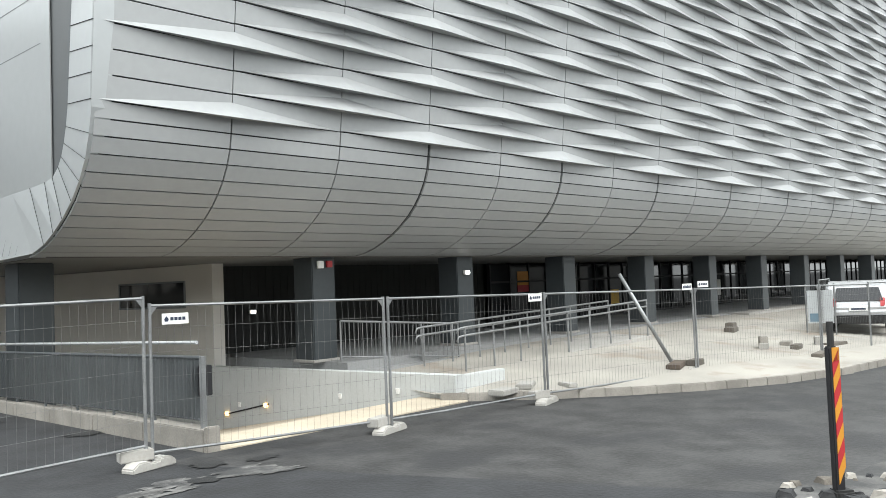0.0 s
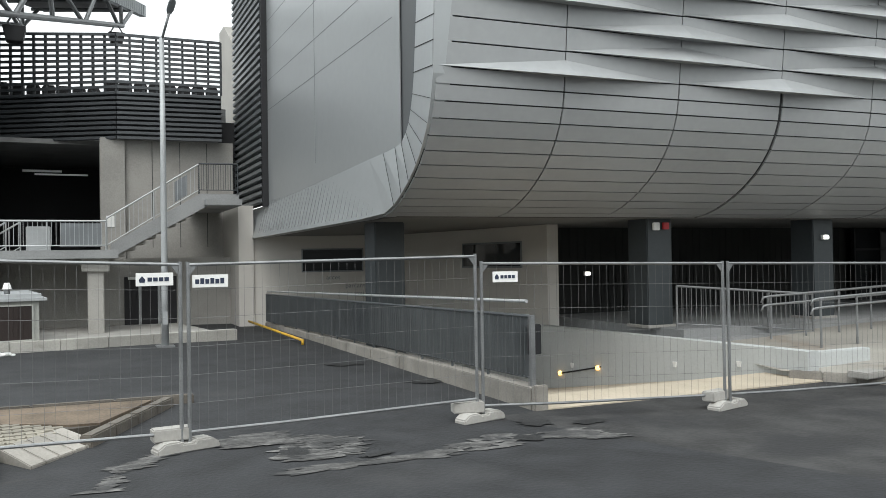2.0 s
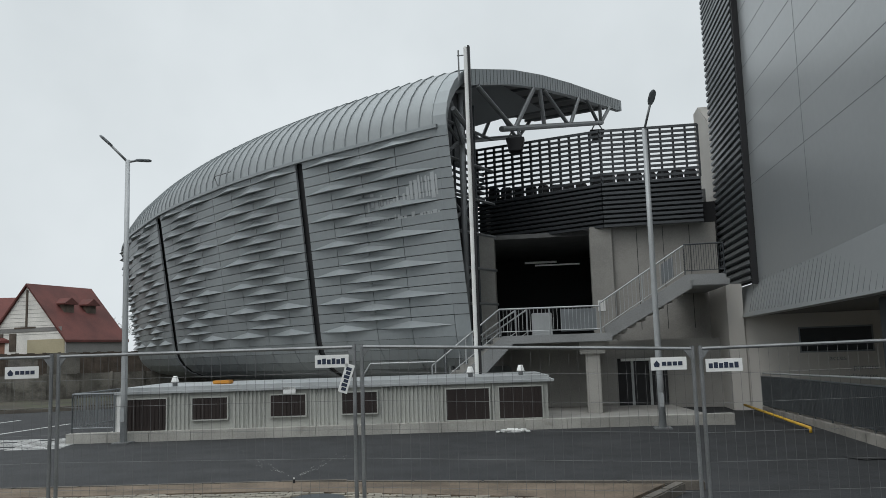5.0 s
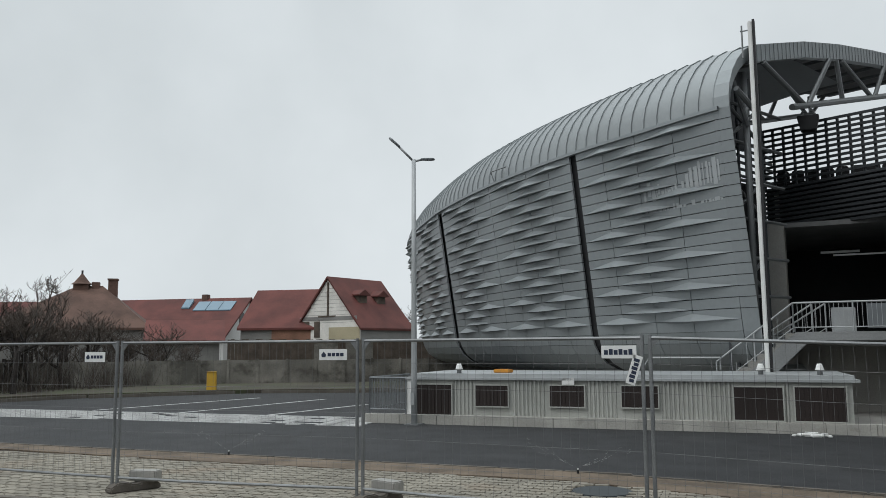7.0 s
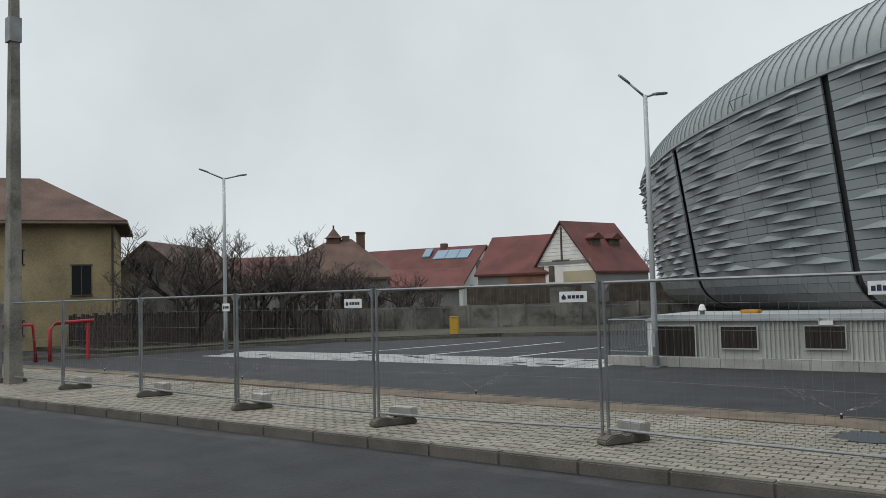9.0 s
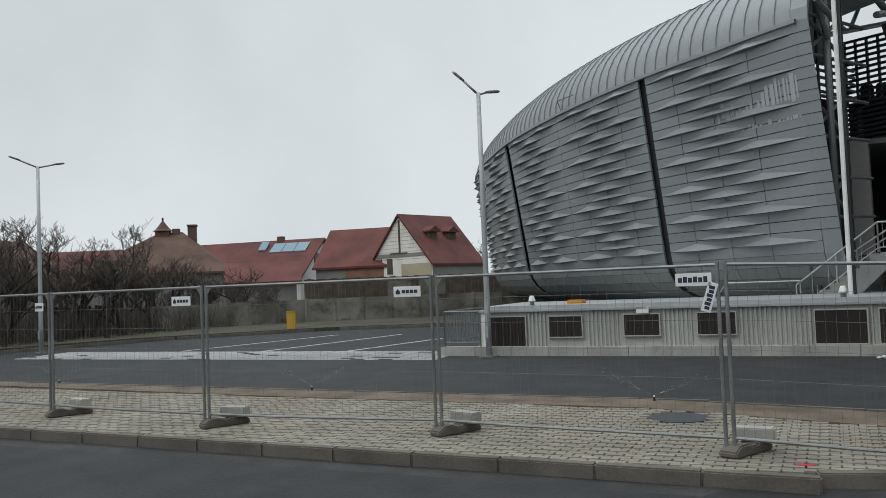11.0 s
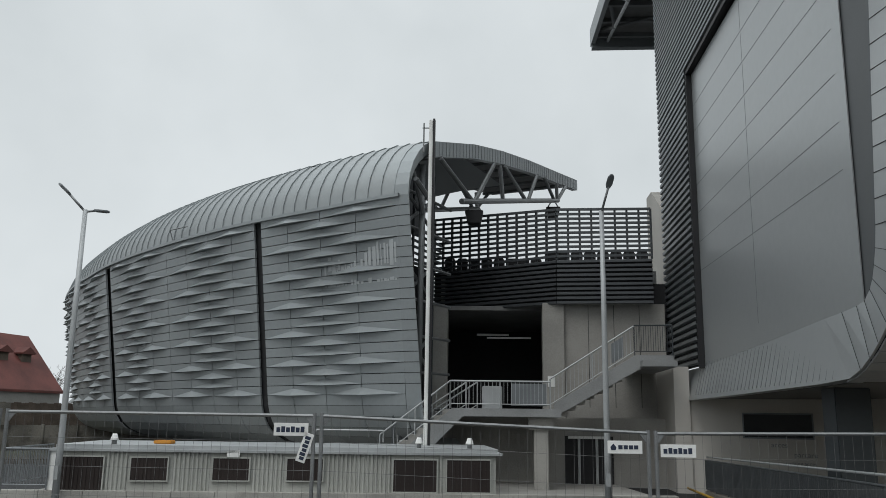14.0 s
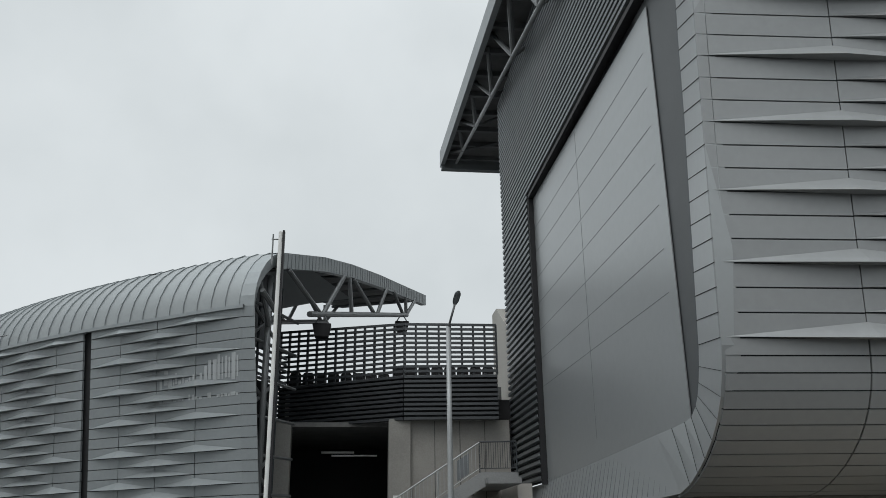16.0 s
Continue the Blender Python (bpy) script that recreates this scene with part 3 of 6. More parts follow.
def end_inner(i):
    o, z = END_PROFILE[i]
    a, b = END_PROFILE[max(i - 1, 0)], END_PROFILE[min(i + 1, len(END_PROFILE) - 1)]
    t = Vector((b[0] - a[0], b[1] - a[1])).normalized()
    return o - t.y * 0.36, z + t.x * 0.36


cap = Shape()
cap.strip([b_point(0.27 + max(0, z - 2.8) * 0.03, o + 0.022, z) for o, z in END_PROFILE], [b_point(-0.2 + max(0, z - 2.8) * 0.03, o, z) for o, z in END_PROFILE])
cap.strip([b_point(-0.2 + max(0, z - 2.8) * 0.03, o, z) for o, z in END_PROFILE], [b_point(0.12, *end_inner(i)) for i in range(len(END_PROFILE))])
part("end_trim", cap, CLADB, stand_b, "folded grey trim round the stand's open end", weld=True)
for k in range(1, 19):
    z = B_Z0 + B_RH * k
    o = b_out(z)
    part("trim_joint", Shape().tube([b_point(0.27 + (z - 2.8) * 0.03, o + 0.024, z), b_point(-0.2 + (z - 2.8) * 0.03, o + 0.004, z), b_point(-0.1 + (z - 2.8) * 0.03, o - 0.1, z + 0.01)], 0.009, 4), JOINT, stand_b)
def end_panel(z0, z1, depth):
    """Sheet deep in the open end between two heights, standing in for shade."""
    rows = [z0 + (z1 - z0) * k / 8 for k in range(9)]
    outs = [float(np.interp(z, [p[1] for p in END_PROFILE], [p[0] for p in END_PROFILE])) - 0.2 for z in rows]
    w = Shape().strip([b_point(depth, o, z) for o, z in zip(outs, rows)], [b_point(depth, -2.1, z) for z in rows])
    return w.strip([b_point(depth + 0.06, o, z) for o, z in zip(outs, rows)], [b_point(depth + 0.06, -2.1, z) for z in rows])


# dark-coloured sheets give the open end its interior shade
part("end_shade_sheet", end_panel(1.1, 6.75, 1.1), BLACK, stand_b, "black sheet standing in for the shade in the open end")
part("end_shade_sheet", end_panel(8.0, 10.5, 1.6), SCREEN_PAINT, stand_b, "dark sheet standing in for the shade under the roof")
for k in range(6):
    z = 6.8 + k * 0.2
    part("end_slat", Shape().box(0, 3.3, -0.03, 0.03, 0, 0.07), SCREEN_PAINT, stand_b, m=Matrix.Translation(b_point(0.8, 0.9, z)) @ Matrix.Rotation(radians(69), 4, "Z"))
for o in (0.75, 0.3, -0.2, -0.9, -1.6):
    part("end_post", Shape().tube([b_point(0.75, o, 1.2), b_point(0.75, o, 9.8)], 0.045, 6), SCREEN_PAINT, stand_b)
for k, z in enumerate((2.2, 3.3, 4.4, 5.5, 6.6, 7.7, 8.8)):
    part("end_beam", Shape().tube([b_point(0.6, 0.75, z), b_point(0.6, -2.6, z + 0.06)], 0.05, 6), TRUSS, stand_b)
    part("end_brace", Shape().tube([b_point(0.6, 0.7, z), b_point(0.6, -1.1, z + (1.1 if k % 2 else -0.9))], 0.06, 6), TRUSS, stand_b)
part("end_column", Shape().tube([b_point(0.35, 0.02, 1.2), b_point(0.35, 0.02, 9.7)], 0.09, 10), TRUSS, stand_b, smooth=True)
part("end_brace", Shape().tube([b_point(0.25, 0.95, 9.4), b_point(0.25, 0.1, 8.1)], 0.07, 8), TRUSS, stand_b)

# its roof going back over the seats, with the trusses
roof_b = thing("stand_roof", "curved grey roof over the seats with exposed steel trusses", "roof")
rt = [(0.25, 10.42), (-0.2, 10.56), (-3.3, 11.44), (-6, 12.03), (-9.1, 12.58), (-12.5, 13.1), (-16.4, 13.7)]


def sec(out, z, shift=0.0):
    p = b_point(0, out, 0)
    return Vector((p.x + 0.934 * shift, p.y - 0.358 * shift, z))


fascia = Shape()
fascia.strip([sec(o, z, 0.02) for o, z in rt], [sec(o, z - 0.52, 0.02) for o, z in rt])
fascia.strip([sec(o, z, 0.02) for o, z in rt], [sec(o, z, -0.5) for o, z in rt])
fascia.strip([sec(o, z - 0.52, 0.02) for o, z in rt], [sec(o, z - 0.52, -0.25) for o, z in rt])
part("roof_edge", fascia, CLADB, roof_b, "grey curved edge sheet", weld=True)
deck = Shape()
deck.strip([sec(o, z - 0.3, -0.05) for o, z in rt], [sec(o, z - 0.3, -4.5) for o, z in rt])
part("roof_deck", deck, DECK, roof_b, "dark profiled deck")
for k in range(7):
    o = -1.6 - 2.2 * k
    z = float(np.interp(-o, [-p[0] for p in rt], [p[1] for p in rt])) - 0.42
    part("purlin", Shape().tube([sec(o, z, -0.1), sec(o, z, -4.4)], 0.07, 6), TRUSS, roof_b)
for k in range(60):
    o = -0.1 - 0.27 * k
    z = float(np.interp(-o, [-p[0] for p in rt], [p[1] for p in rt]))
    part("fascia_seam", Shape().tube([sec(o, z - 0.01, 0.025), sec(o, z - 0.515, 0.025)], 0.007, 4), SLOT, roof_b)
TR = [((-0.48, 10.1), (-3.12, 9.35)), ((-5.21, 11.3), (-3.36, 9.4)), ((-5.77, 11.4), (-6.08, 10.1)), ((-6.19, 11.5), (-8.68, 10.75)), ((-10.17, 12.25), (-9.02, 10.85)), ((-11.17, 12.4), (-12.54, 11.75)),
      ((-12.97, 12.6), (-13.03, 11.9)), ((-14.48, 12.9), (-13.16, 11.9)), ((-2.22, 9.1), (-13.16, 11.85)), ((1.18, 8.96), (0.2, 8.55))]
for shift in (0.0, -4.0):
    for (o0, z0), (o1, z1) in TR:
        part("truss_bar", Shape().tube([sec(o0, z0, shift), sec(o1, z1, shift)], 0.08 if o1 - o0 > -9 else 0.1, 8), TRUSS, roof_b)

mast = thing("mast", "tall pale steel mast at the stand's open end", "mast")
mb = Vector((-2.2, 22.6, 1.2))
part("pole", Shape().box(-0.06, 0.045, -0.11, 0.11, 0, 9.27), WHITE, mast, "pale steel pole", bevel=0.02, m=Matrix.Translation(mb))
part("shadow_channel", Shape().box(0.05, 0.11, -0.1, 0.1, 0, 9.3), BLACK, mast, "black side channel", m=Matrix.Translation(mb))
part("antenna", Shape().tube([mb + Vector((-0.22, 0, 8.3)), mb + Vector((-0.22, 0, 9.2))], 0.025, 6).tube([mb + Vector((-0.26, 0, 9.05)), mb + Vector((0.0, 0, 9.05))], 0.02, 6), STEEL, mast)

for o, z in ((-3.3, 9.3), (-12.4, 11.62)):
    horn = thing("loudspeaker", "black loudspeaker cluster hung under the roof truss", "loudspeaker", Matrix.Translation(sec(o, z, 0.0)), group="loudspeakers under the roof")
    part("cabinet", Shape().hexa([(-0.22, -0.2, -0.75), (0.22, -0.2, -0.75), (0.22, 0.2, -0.75), (-0.22, 0.2, -0.75), (-0.32, -0.25, -0.3), (0.32, -0.25, -0.3), (0.32, 0.25, -0.3), (-0.32, 0.25, -0.3)]), BLACK, horn, bevel=0.02)
    part("bracket", Shape().tube([(-0.25, 0, -0.3), (-0.05, 0, 0.05)], 0.03, 6).tube([(0.25, 0, -0.3), (0.05, 0, 0.05)], 0.03, 6), TRUSS, horn)

# ---- the link between both stands ----
link = thing("link_building", "concrete link building between both stands", "building")
part("side_wall", Shape().box(1.95, 5.3, 27.9, 28.2, -0.2, 5.85), CONCRETE, link, "pale concrete panel wall")
for x in (2.75, 3.6, 4.45):
    part("panel_joint", Shape().box(x - 0.008, x + 0.008, 27.885, 27.9, 2.4, 5.8), JOINT, link)
part("pier", Shape().box(1.2, 1.93, 27.7, 28.3, 2.0, 5.85), CONCRETE, link, "concrete pier", bevel=0.02)
part("pier", Shape().box(-2.75, -2.05, 28.5, 29.2, 1.2, 5.85), CONCRETE, link, "concrete pier", bevel=0.02)
# the passage's depth of shade is a plain black sheet
part("passage_shade_sheet", Shape().box(-3.2, 1.9, 36, 36.2, -0.2, 7.0), BLACK, link, "black sheet standing in for the passage's inner shade")
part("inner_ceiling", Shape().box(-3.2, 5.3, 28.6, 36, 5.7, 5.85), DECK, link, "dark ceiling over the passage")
part("inner_floor", Shape().box(-3.2, 5.3, 28.3, 36, 2.0, 2.2), CONCRETEDARK, link, "passage floor")
part("side_return", Shape().box(-3.3, -3.2, 28.6, 36, 1.2, 5.85), CONCRETEDARK, link)
part("side_return", Shape().box(1.9, 2.0, 28.2, 36, 1.2, 5.85), CONCRETEDARK, link)
part("tube_light", Shape().box(-1.1, 0.1, 31, 31.08, 5.05, 5.12), WHITE, link, "white tube light on the dark ceiling")
part("tube_light", Shape().box(-0.7, 0.9, 30, 30.08, 4.85, 4.9), WHITE, link, "white tube light on the dark ceiling")

part("seat_terrace", Shape().box(-2.4, 1.6, 30.0, 34.0, 5.86, 7.1).box(1.6, 5.2, 28.6, 34.0, 5.86, 7.1), CONCRETEDARK, link, "concrete seating terrace")
for k in range(16):
    x = -2.1 + 0.46 * k
    seat = thing("tip_up_chair", "dark plastic tip-up spectator chair on the terrace", "chair", Matrix.Translation((x, 30.3 if x < 1.5 else 28.9, 7.1)), group="spectator chairs behind the screen")
    part("backrest", Shape().prism([(-0.2, 0, 0.2), (0.2, 0, 0.2), (0.21, 0, 0.68), (0.15, 0, 0.78), (-0.15, 0, 0.78), (-0.21, 0, 0.68)], (0, 0, 0), (0, 0.05, 0)), BLACK, seat, bevel=0.01)
    part("seat_pan", Shape().box(-0.19, 0.19, 0.05, 0.42, 0.3, 0.36), BLACK, seat, bevel=0.015)
    part("bracket", Shape().box(-0.03, 0.03, 0.0, 0.3, 0.0, 0.3), SCREEN_PAINT, seat)

screen = thing("louvre_screen", "dark slatted screen above the passage, the top half open", "louvre")
SCREEN = [Vector((-2.7, 30.2, 9.36)), Vector((1.7, 27.6, 9.1)), Vector((4.84, 27.3, 9.04))]
for (p, q) in zip(SCREEN, SCREEN[1:]):
    top0, top1 = p.z, q.z
    p, q = Vector((p.x, p.y, 0)), Vector((q.x, q.y, 0))
    d = (q - p)
    m = Matrix.Translation(p) @ Matrix.Rotation(math.atan2(d.y, d.x), 4, "Z")
    L = d.length
    low = Shape().prism([(0, 0, 0), (0, -0.07, 0.02), (0, -0.07, 0.1), (0, 0, 0.12)], (0, 0, 0), (L, 0, 0)).mesh("slat", SCREEN_PAINT)
    for k in range(10):
        part("slat", low, SCREEN_PAINT, screen, m=m @ Matrix.Translation((0, 0, 5.78 + k * 0.155)))
    for k in range(11):
        za, zb = (7.3 + (e - 7.3) * (k + 1) / 11 - 0.08 for e in (top0, top1))
        part("slat", Shape().hexa([(0, -0.05, za), (L, -0.05, zb), (L, 0, zb), (0, 0, za), (0, -0.05, za + 0.085), (L, -0.05, zb + 0.085), (L, 0, zb + 0.085), (0, 0, za + 0.085)], m), SCREEN_PAINT, screen)
    part("backing", Shape().box(0, L, 0.06, 0.1, 5.8, 7.3, m), BLACK, screen, "dark backing")
    n = int(L / 0.38)
    for k in range(n + 1):
        part("post", Shape().box(k * L / n - 0.035, k * L / n + 0.035, 0.0, 0.07, 7.3, top0 + (top1 - top0) * k / n - 0.02, m), SCREEN_PAINT, screen)

# stairs and landing in front of the passage
stairs = thing("outdoor_stairs", "concrete stairs with galvanised railings up to the passage", "stairs")
part("landing", Shape().box(-1.9, 1.5, 24.7, 28.6, 2.05, 2.25), CONCRETEDARK, stairs, "concrete landing slab", bevel=0.015)
part("landing", Shape().box(3.85, 4.85, 24.0, 27.9, 3.52, 3.7), CONCRETEDARK, stairs, "upper concrete landing slab", bevel=0.015)


def flight(x0, z0, x1, z1, y0, y1, n):
    dx, dz = (x1 - x0) / n, (z1 - z0) / n
    for k in range(n):
        a, b = sorted((x0 + dx * k, x0 + dx * (k + 1)))
        part("step", Shape().box(a, b, y0, y1, z0 + dz * (k - 0.9), z0 + dz * (k + 1)), CONCRETE, stairs)


flight(1.45, 2.25, 3.9, 3.78, 24.6, 26.2, 9)
part("stringer", Shape().prism([(1.35, 0, 2.05), (1.35, 0, 2.45), (3.75, 0, 3.88), (4.85, 0, 3.88), (4.85, 0, 3.62), (4.0, 0, 3.55)], (0, 24.45, 0), (0, 24.6, 0)), CONCRETEDARK, stairs, "pale concrete side of the upper flight", bevel=0.01)
flight(-3.3, 1.0, -1.6, 2.25, 23.7, 25.4, 7)
part("stringer", Shape().prism([(-2.6, 0, 1.1), (-2.75, 0, 1.25), (-1.55, 0, 2.28), (1.5, 0, 2.28), (1.5, 0, 2.05), (-1.25, 0, 2.05), (-2.2, 0, 1.1)], (0, 23.55, 0), (0, 23.7, 0)), CONCRETEDARK, stairs, "pale concrete edge of landing and lower flight", bevel=0.01)
part("support", Shape().box(0.75, 1.15, 23.9, 24.4, -0.2, 2.05), CONCRETE, stairs, "concrete support column", bevel=0.02)
part("support", Shape().box(0.6, 1.3, 23.8, 24.5, 1.7, 2.06), CONCRETE, stairs, "column head", bevel=0.02)
part("rear_wall", Shape().box(-2.0, 5.5, 26.6, 26.8, -0.2, 2.06), CONCRETE, stairs, "concrete wall under the landing")
part("doorway", Shape().box(1.8, 3.3, 26.55, 26.6, -0.1, 1.5), BLACK, stairs, "dark doorway")
for x in (2.2, 2.75):
    part("door_post", Shape().box(x, x + 0.08, 26.5, 26.56, -0.1, 1.5), PAINTSTEEL, stairs)
part("tube_light", Shape().box(1.9, 3.0, 26.4, 26.48, 1.42, 1.5), WHITE, stairs, "white tube light")


def railing(parent, p0, p1, height, pitch, mat, label="", rail=0.024, post=1.2, depth=0.006):
    p0, p1 = Vector(p0), Vector(p1)
    L = (p1 - p0).length
    up = Vector((0, 0, 1))
    part("top_rail", Shape().tube([p0 + up * height, p1 + up * height], rail, 8), mat, parent, label)
    part("bottom_rail", Shape().tube([p0 + up * 0.12, p1 + up * 0.12], rail * 0.6, 6), mat, parent)
    n = max(1, round(L / post))
    for k in range(n + 1):
        q = p0.lerp(p1, k / n)
        part("post", Shape().tube([q, q + up * height], rail * 0.85, 8), mat, parent)
    n = max(1, round(L / pitch))
    me = Shape().box(-depth, depth, -0.006, 0.006, 0.12, height - 0.02).mesh("baluster", mat)
    for k in range(1, n):
        q = p0.lerp(p1, k / n)
        part("baluster", me, mat, parent, m=Matrix.Translation(q))


railing(stairs, (-1.62, 23.62, 2.28), (1.2, 23.62, 2.28), 0.76, 0.11, PAINTSTEEL)
part("mesh_infill", Shape().box(0.1, 1.1, 23.63, 23.64, 2.36, 2.98), RAILSTEEL, stairs, "perforated grey infill sheet")
railing(stairs, (1.25, 24.52, 2.3), (3.72, 24.52, 3.87), 0.86, 0.14, PAINTSTEEL)
part("mesh_infill", Shape().hexa([(3.05, 24.53, 3.62), (3.4, 24.53, 3.84), (3.4, 24.54, 3.84), (3.05, 24.54, 3.62), (3.05, 24.53, 4.2), (3.4, 24.53, 4.42), (3.4, 24.54, 4.42), (3.05, 24.54, 4.2)]), RAILSTEEL, stairs, "perforated grey infill sheet")
railing(stairs, (3.72, 24.52, 3.87), (4.8, 24.4, 3.87), 0.88, 0.07, RAILDARK)
railing(stairs, (-3.6, 23.62, 0.75), (-1.62, 23.62, 2.28), 0.76, 0.5, PAINTSTEEL)
railing(stairs, (-3.2, 24.5, 0.95), (-1.2, 24.5, 2.28), 0.76, 0.3, PAINTSTEEL)
railing(stairs, (-2.75, 25.3, 1.1), (-0.9, 25.3, 2.28), 0.8, 0.3, PAINTSTEEL)
part("cabinet", Shape().box(-0.75, -0.15, 24.9, 25.3, 2.25, 2.95), PAINTSTEEL, stairs, "grey boxed panel on the landing", bevel=0.02)
part("low_rail", Shape().tube([(-5.6, 23.6, 1.3), (-5.4, 23.6, 1.62), (-3.5, 23.6, 1.62), (-3.5, 23.6, 1.3)], 0.025, 8), PAINTSTEEL, stairs)
solid("notice", Shape().box(1.36, 1.6, 27.68, 27.695, 3.05, 3.4), WHITE, "small white notice with a red mark on the pier", "sign", bevel=0.003)
solid("raker_wall", Shape().prism([(0, 29.0, 6.2), (0, 28.9, 9.1), (0, 30, 9.7), (0, 32, 10.9), (0, 33, 10.9), (0, 33, 6.2)], (5.75, 0, 0), (6.1, 0, 0)), RENDERWALL, "pale sloping end wall of the seat tiers", "wall", kind="structure")
# flat black sheet in place of the recess's own shade
solid("recess_shade_sheet", Shape().box(4.9, 5.7, 28.3, 28.4, 3.7, 6.6), BLACK, "black sheet standing in for the shaded recess beside the louvres", "wall", kind="structure")
seats = solid("seat_row", Shape().box(-2.4, 5.0, 31.0, 31.4, 7.3, 7.62), BLACK, "row of dark seats behind the screen", "seat", kind="stuff")

# ---- plant box in front of stand B ----
P_M = Matrix.Translation((-11.8, 18.95, 0)) @ Matrix.Rotation(radians(7.39), 4, "Z")
plinth = thing("plant_building", "long low ribbed-metal plant building with dark vents", "building", P_M)
VENTS = [(1.41, 2.35, 0.24, 0.99), (2.99, 3.83, 0.47, 0.98), (4.89, 5.73, 0.49, 0.99), (6.62, 7.46, 0.5, 1.0), (9.14, 10.17, 0.27, 1.0), (10.42, 11.45, 0.27, 1.01)]
part("wall", Shape().box(1.25, 11.6, 0.09, 3.2, 0.2, 1.12), PLANTWALL, plinth, "grey wall behind the ribs")
part("roof", Shape().box(1.1, 11.75, -0.02, 3.4, 1.12, 1.18).box(1.2, 11.65, 0.1, 3.3, 1.18, 1.27), PAINTSTEEL, plinth, "flat roof with folded metal edge")
rib = Shape().prism([(0.0, 0.09, 0), (0.02, 0.05, 0), (0.06, 0.05, 0), (0.08, 0.09, 0)], (0, 0, 0.22), (0, 0, 1.12)).mesh("rib", PLANTWALL)
for k in range(100):
    x = 1.27 + k * 0.103
    if x < 11.55 and not any(a - 0.12 < x < b + 0.04 for a, b, _, _ in VENTS):
        part("rib", rib, PLANTWALL, plinth, m=Matrix.Translation((x, 0, 0)))
for a, b, z0, z1 in VENTS:
    v = part("vent", Shape().box(a, b, 0.02, 0.1, z0, z1), VENTDARK, plinth, "dark brown louvred vent")
    part("vent_frame", Shape().box(a - 0.03, b + 0.03, 0.0, 0.06, z1, z1 + 0.03).box(a - 0.03, a, 0, 0.06, z0, z1).box(b, b + 0.03, 0, 0.06, z0, z1).box(a - 0.03, b + 0.03, 0, 0.06, z0 - 0.03, z0), PLANTWALL, v)
    n = int((b - a) / 0.09)
    for k in range(1, n):
        part("bar", Shape().box(a + (b - a) * k / n - 0.006, a + (b - a) * k / n + 0.006, 0.005, 0.02, z0, z1), VENTDARK, v)
part("corner_post", Shape().box(1.1, 1.27, 0.03, 0.2, 0.2, 1.15), WHITE, plinth, "white corner post")
part("sign", Shape().box(5.2, 5.5, -0.02, 0.0, 1.02, 1.18), WHITE, plinth, "small white sign")
low_wall = thing("low_wall", "low cast concrete wall under plant building", "wall", P_M, kind="structure")
for k in range(16):
    part("wall_segment", Shape().box(k * 1.0 + 0.004, k * 1.0 + 0.996, -0.16, 0.12, -0.2, 0.235), LOWWALL, low_wall, bevel=0.008)
yard = solid("yard_floor", Shape().box(0.1, 16, 0.12, 9.0, -0.1, 0.06, P_M), CONCRETE, "grey concrete yard behind the low wall", "floor", kind="structure")
prail = thing("railing", "grey steel railing beside the plant building", "railing", P_M)
railing(prail, (0.08, 0.0, 0.23), (1.1, 0.0, 0.23), 0.93, 0.075, RAILSTEEL)
railing(prail, (0.08, 0.0, 0.23), (0.08, 2.8, 0.23), 0.93, 0.1, RAILSTEEL)


def roof_vent(u, v, z):
    t = thing("roof_ventilator", "small white cowl ventilator on the flat roof", "ventilator", P_M @ Matrix.Translation((u, v, z)), group="ventilators on the flat roof")
    part("stem", Shape().tube([(0, 0, 0), (0, 0, 0.14)], 0.06, 10), STEEL, t, smooth=True)
    part("cowl", Shape().tube([(0, 0, 0.1), (0, 0, 0.13), (0, 0, 0.2), (0, 0, 0.25)], 0.11, 12, r1=0.05), WHITE, t, smooth=True)


roof_vent(2.45, 0.35, 1.27)
roof_vent(9.75, 0.5, 1.27)
roof_vent(11.0, 0.5, 1.27)
for dx, dy, r in ((0, 0, 0.16), (0.22, 0.05, 0.12), (-0.2, 0.04, 0.1), (0.1, -0.12, 0.11), (0.36, 0.0, 0.07), (-0.34, -0.03, 0.06)):
    s = Shape().box(-r, r, -r * 0.7, r * 0.7, 0, r * 0.55)
    solid("rubble", s, WHITE, "broken white plaster lump on the asphalt", "rubble", group="rubble by the low wall", bevel=r * 0.2, m=Matrix.Translation((-1.15 + dx, 19.75 + dy, 0)) @ Matrix.Rotation(dx * 5, 4, "Z"))
solid("rubble", Shape().box(-8.75, -8.3, 20.3, 20.6, 1.27, 1.36), ORANGE, "small orange-brown crate on the flat roof", "crate", bevel=0.02)

# ---- garage ramp ----
ramp_wall = thing("ramp_parapet", "low concrete parapet along the garage ramp", "wall", kind="structure")
for k in range(11):
    y = 9.38 + k * 1.55
    part("parapet_block", Shape().box(5.72, 5.97, y, y + 1.545, -2.5, 0.22 - 0.018 * k), KERBPALE, ramp_wall, bevel=0.012)
part("parapet_end", Shape().box(5.72, 5.93, 9.3, 9.375, -0.3, 0.26), KERBPALE, ramp_wall, "pale end block", bevel=0.015)
side_rail = thing("railing", "dark grey steel railing along the ramp parapet", "railing")
railing(side_rail, (5.85, 9.6, 0.2), (5.75, 26.5, -0.05), 0.93, 0.1, RAILMID, depth=0.035)
part("handrail", Shape().tube([(5.8, 9.6, 1.33), (5.8, 26.9, 0.95)], 0.024, 8), PAINTSTEEL, side_rail, "pale upper handrail")
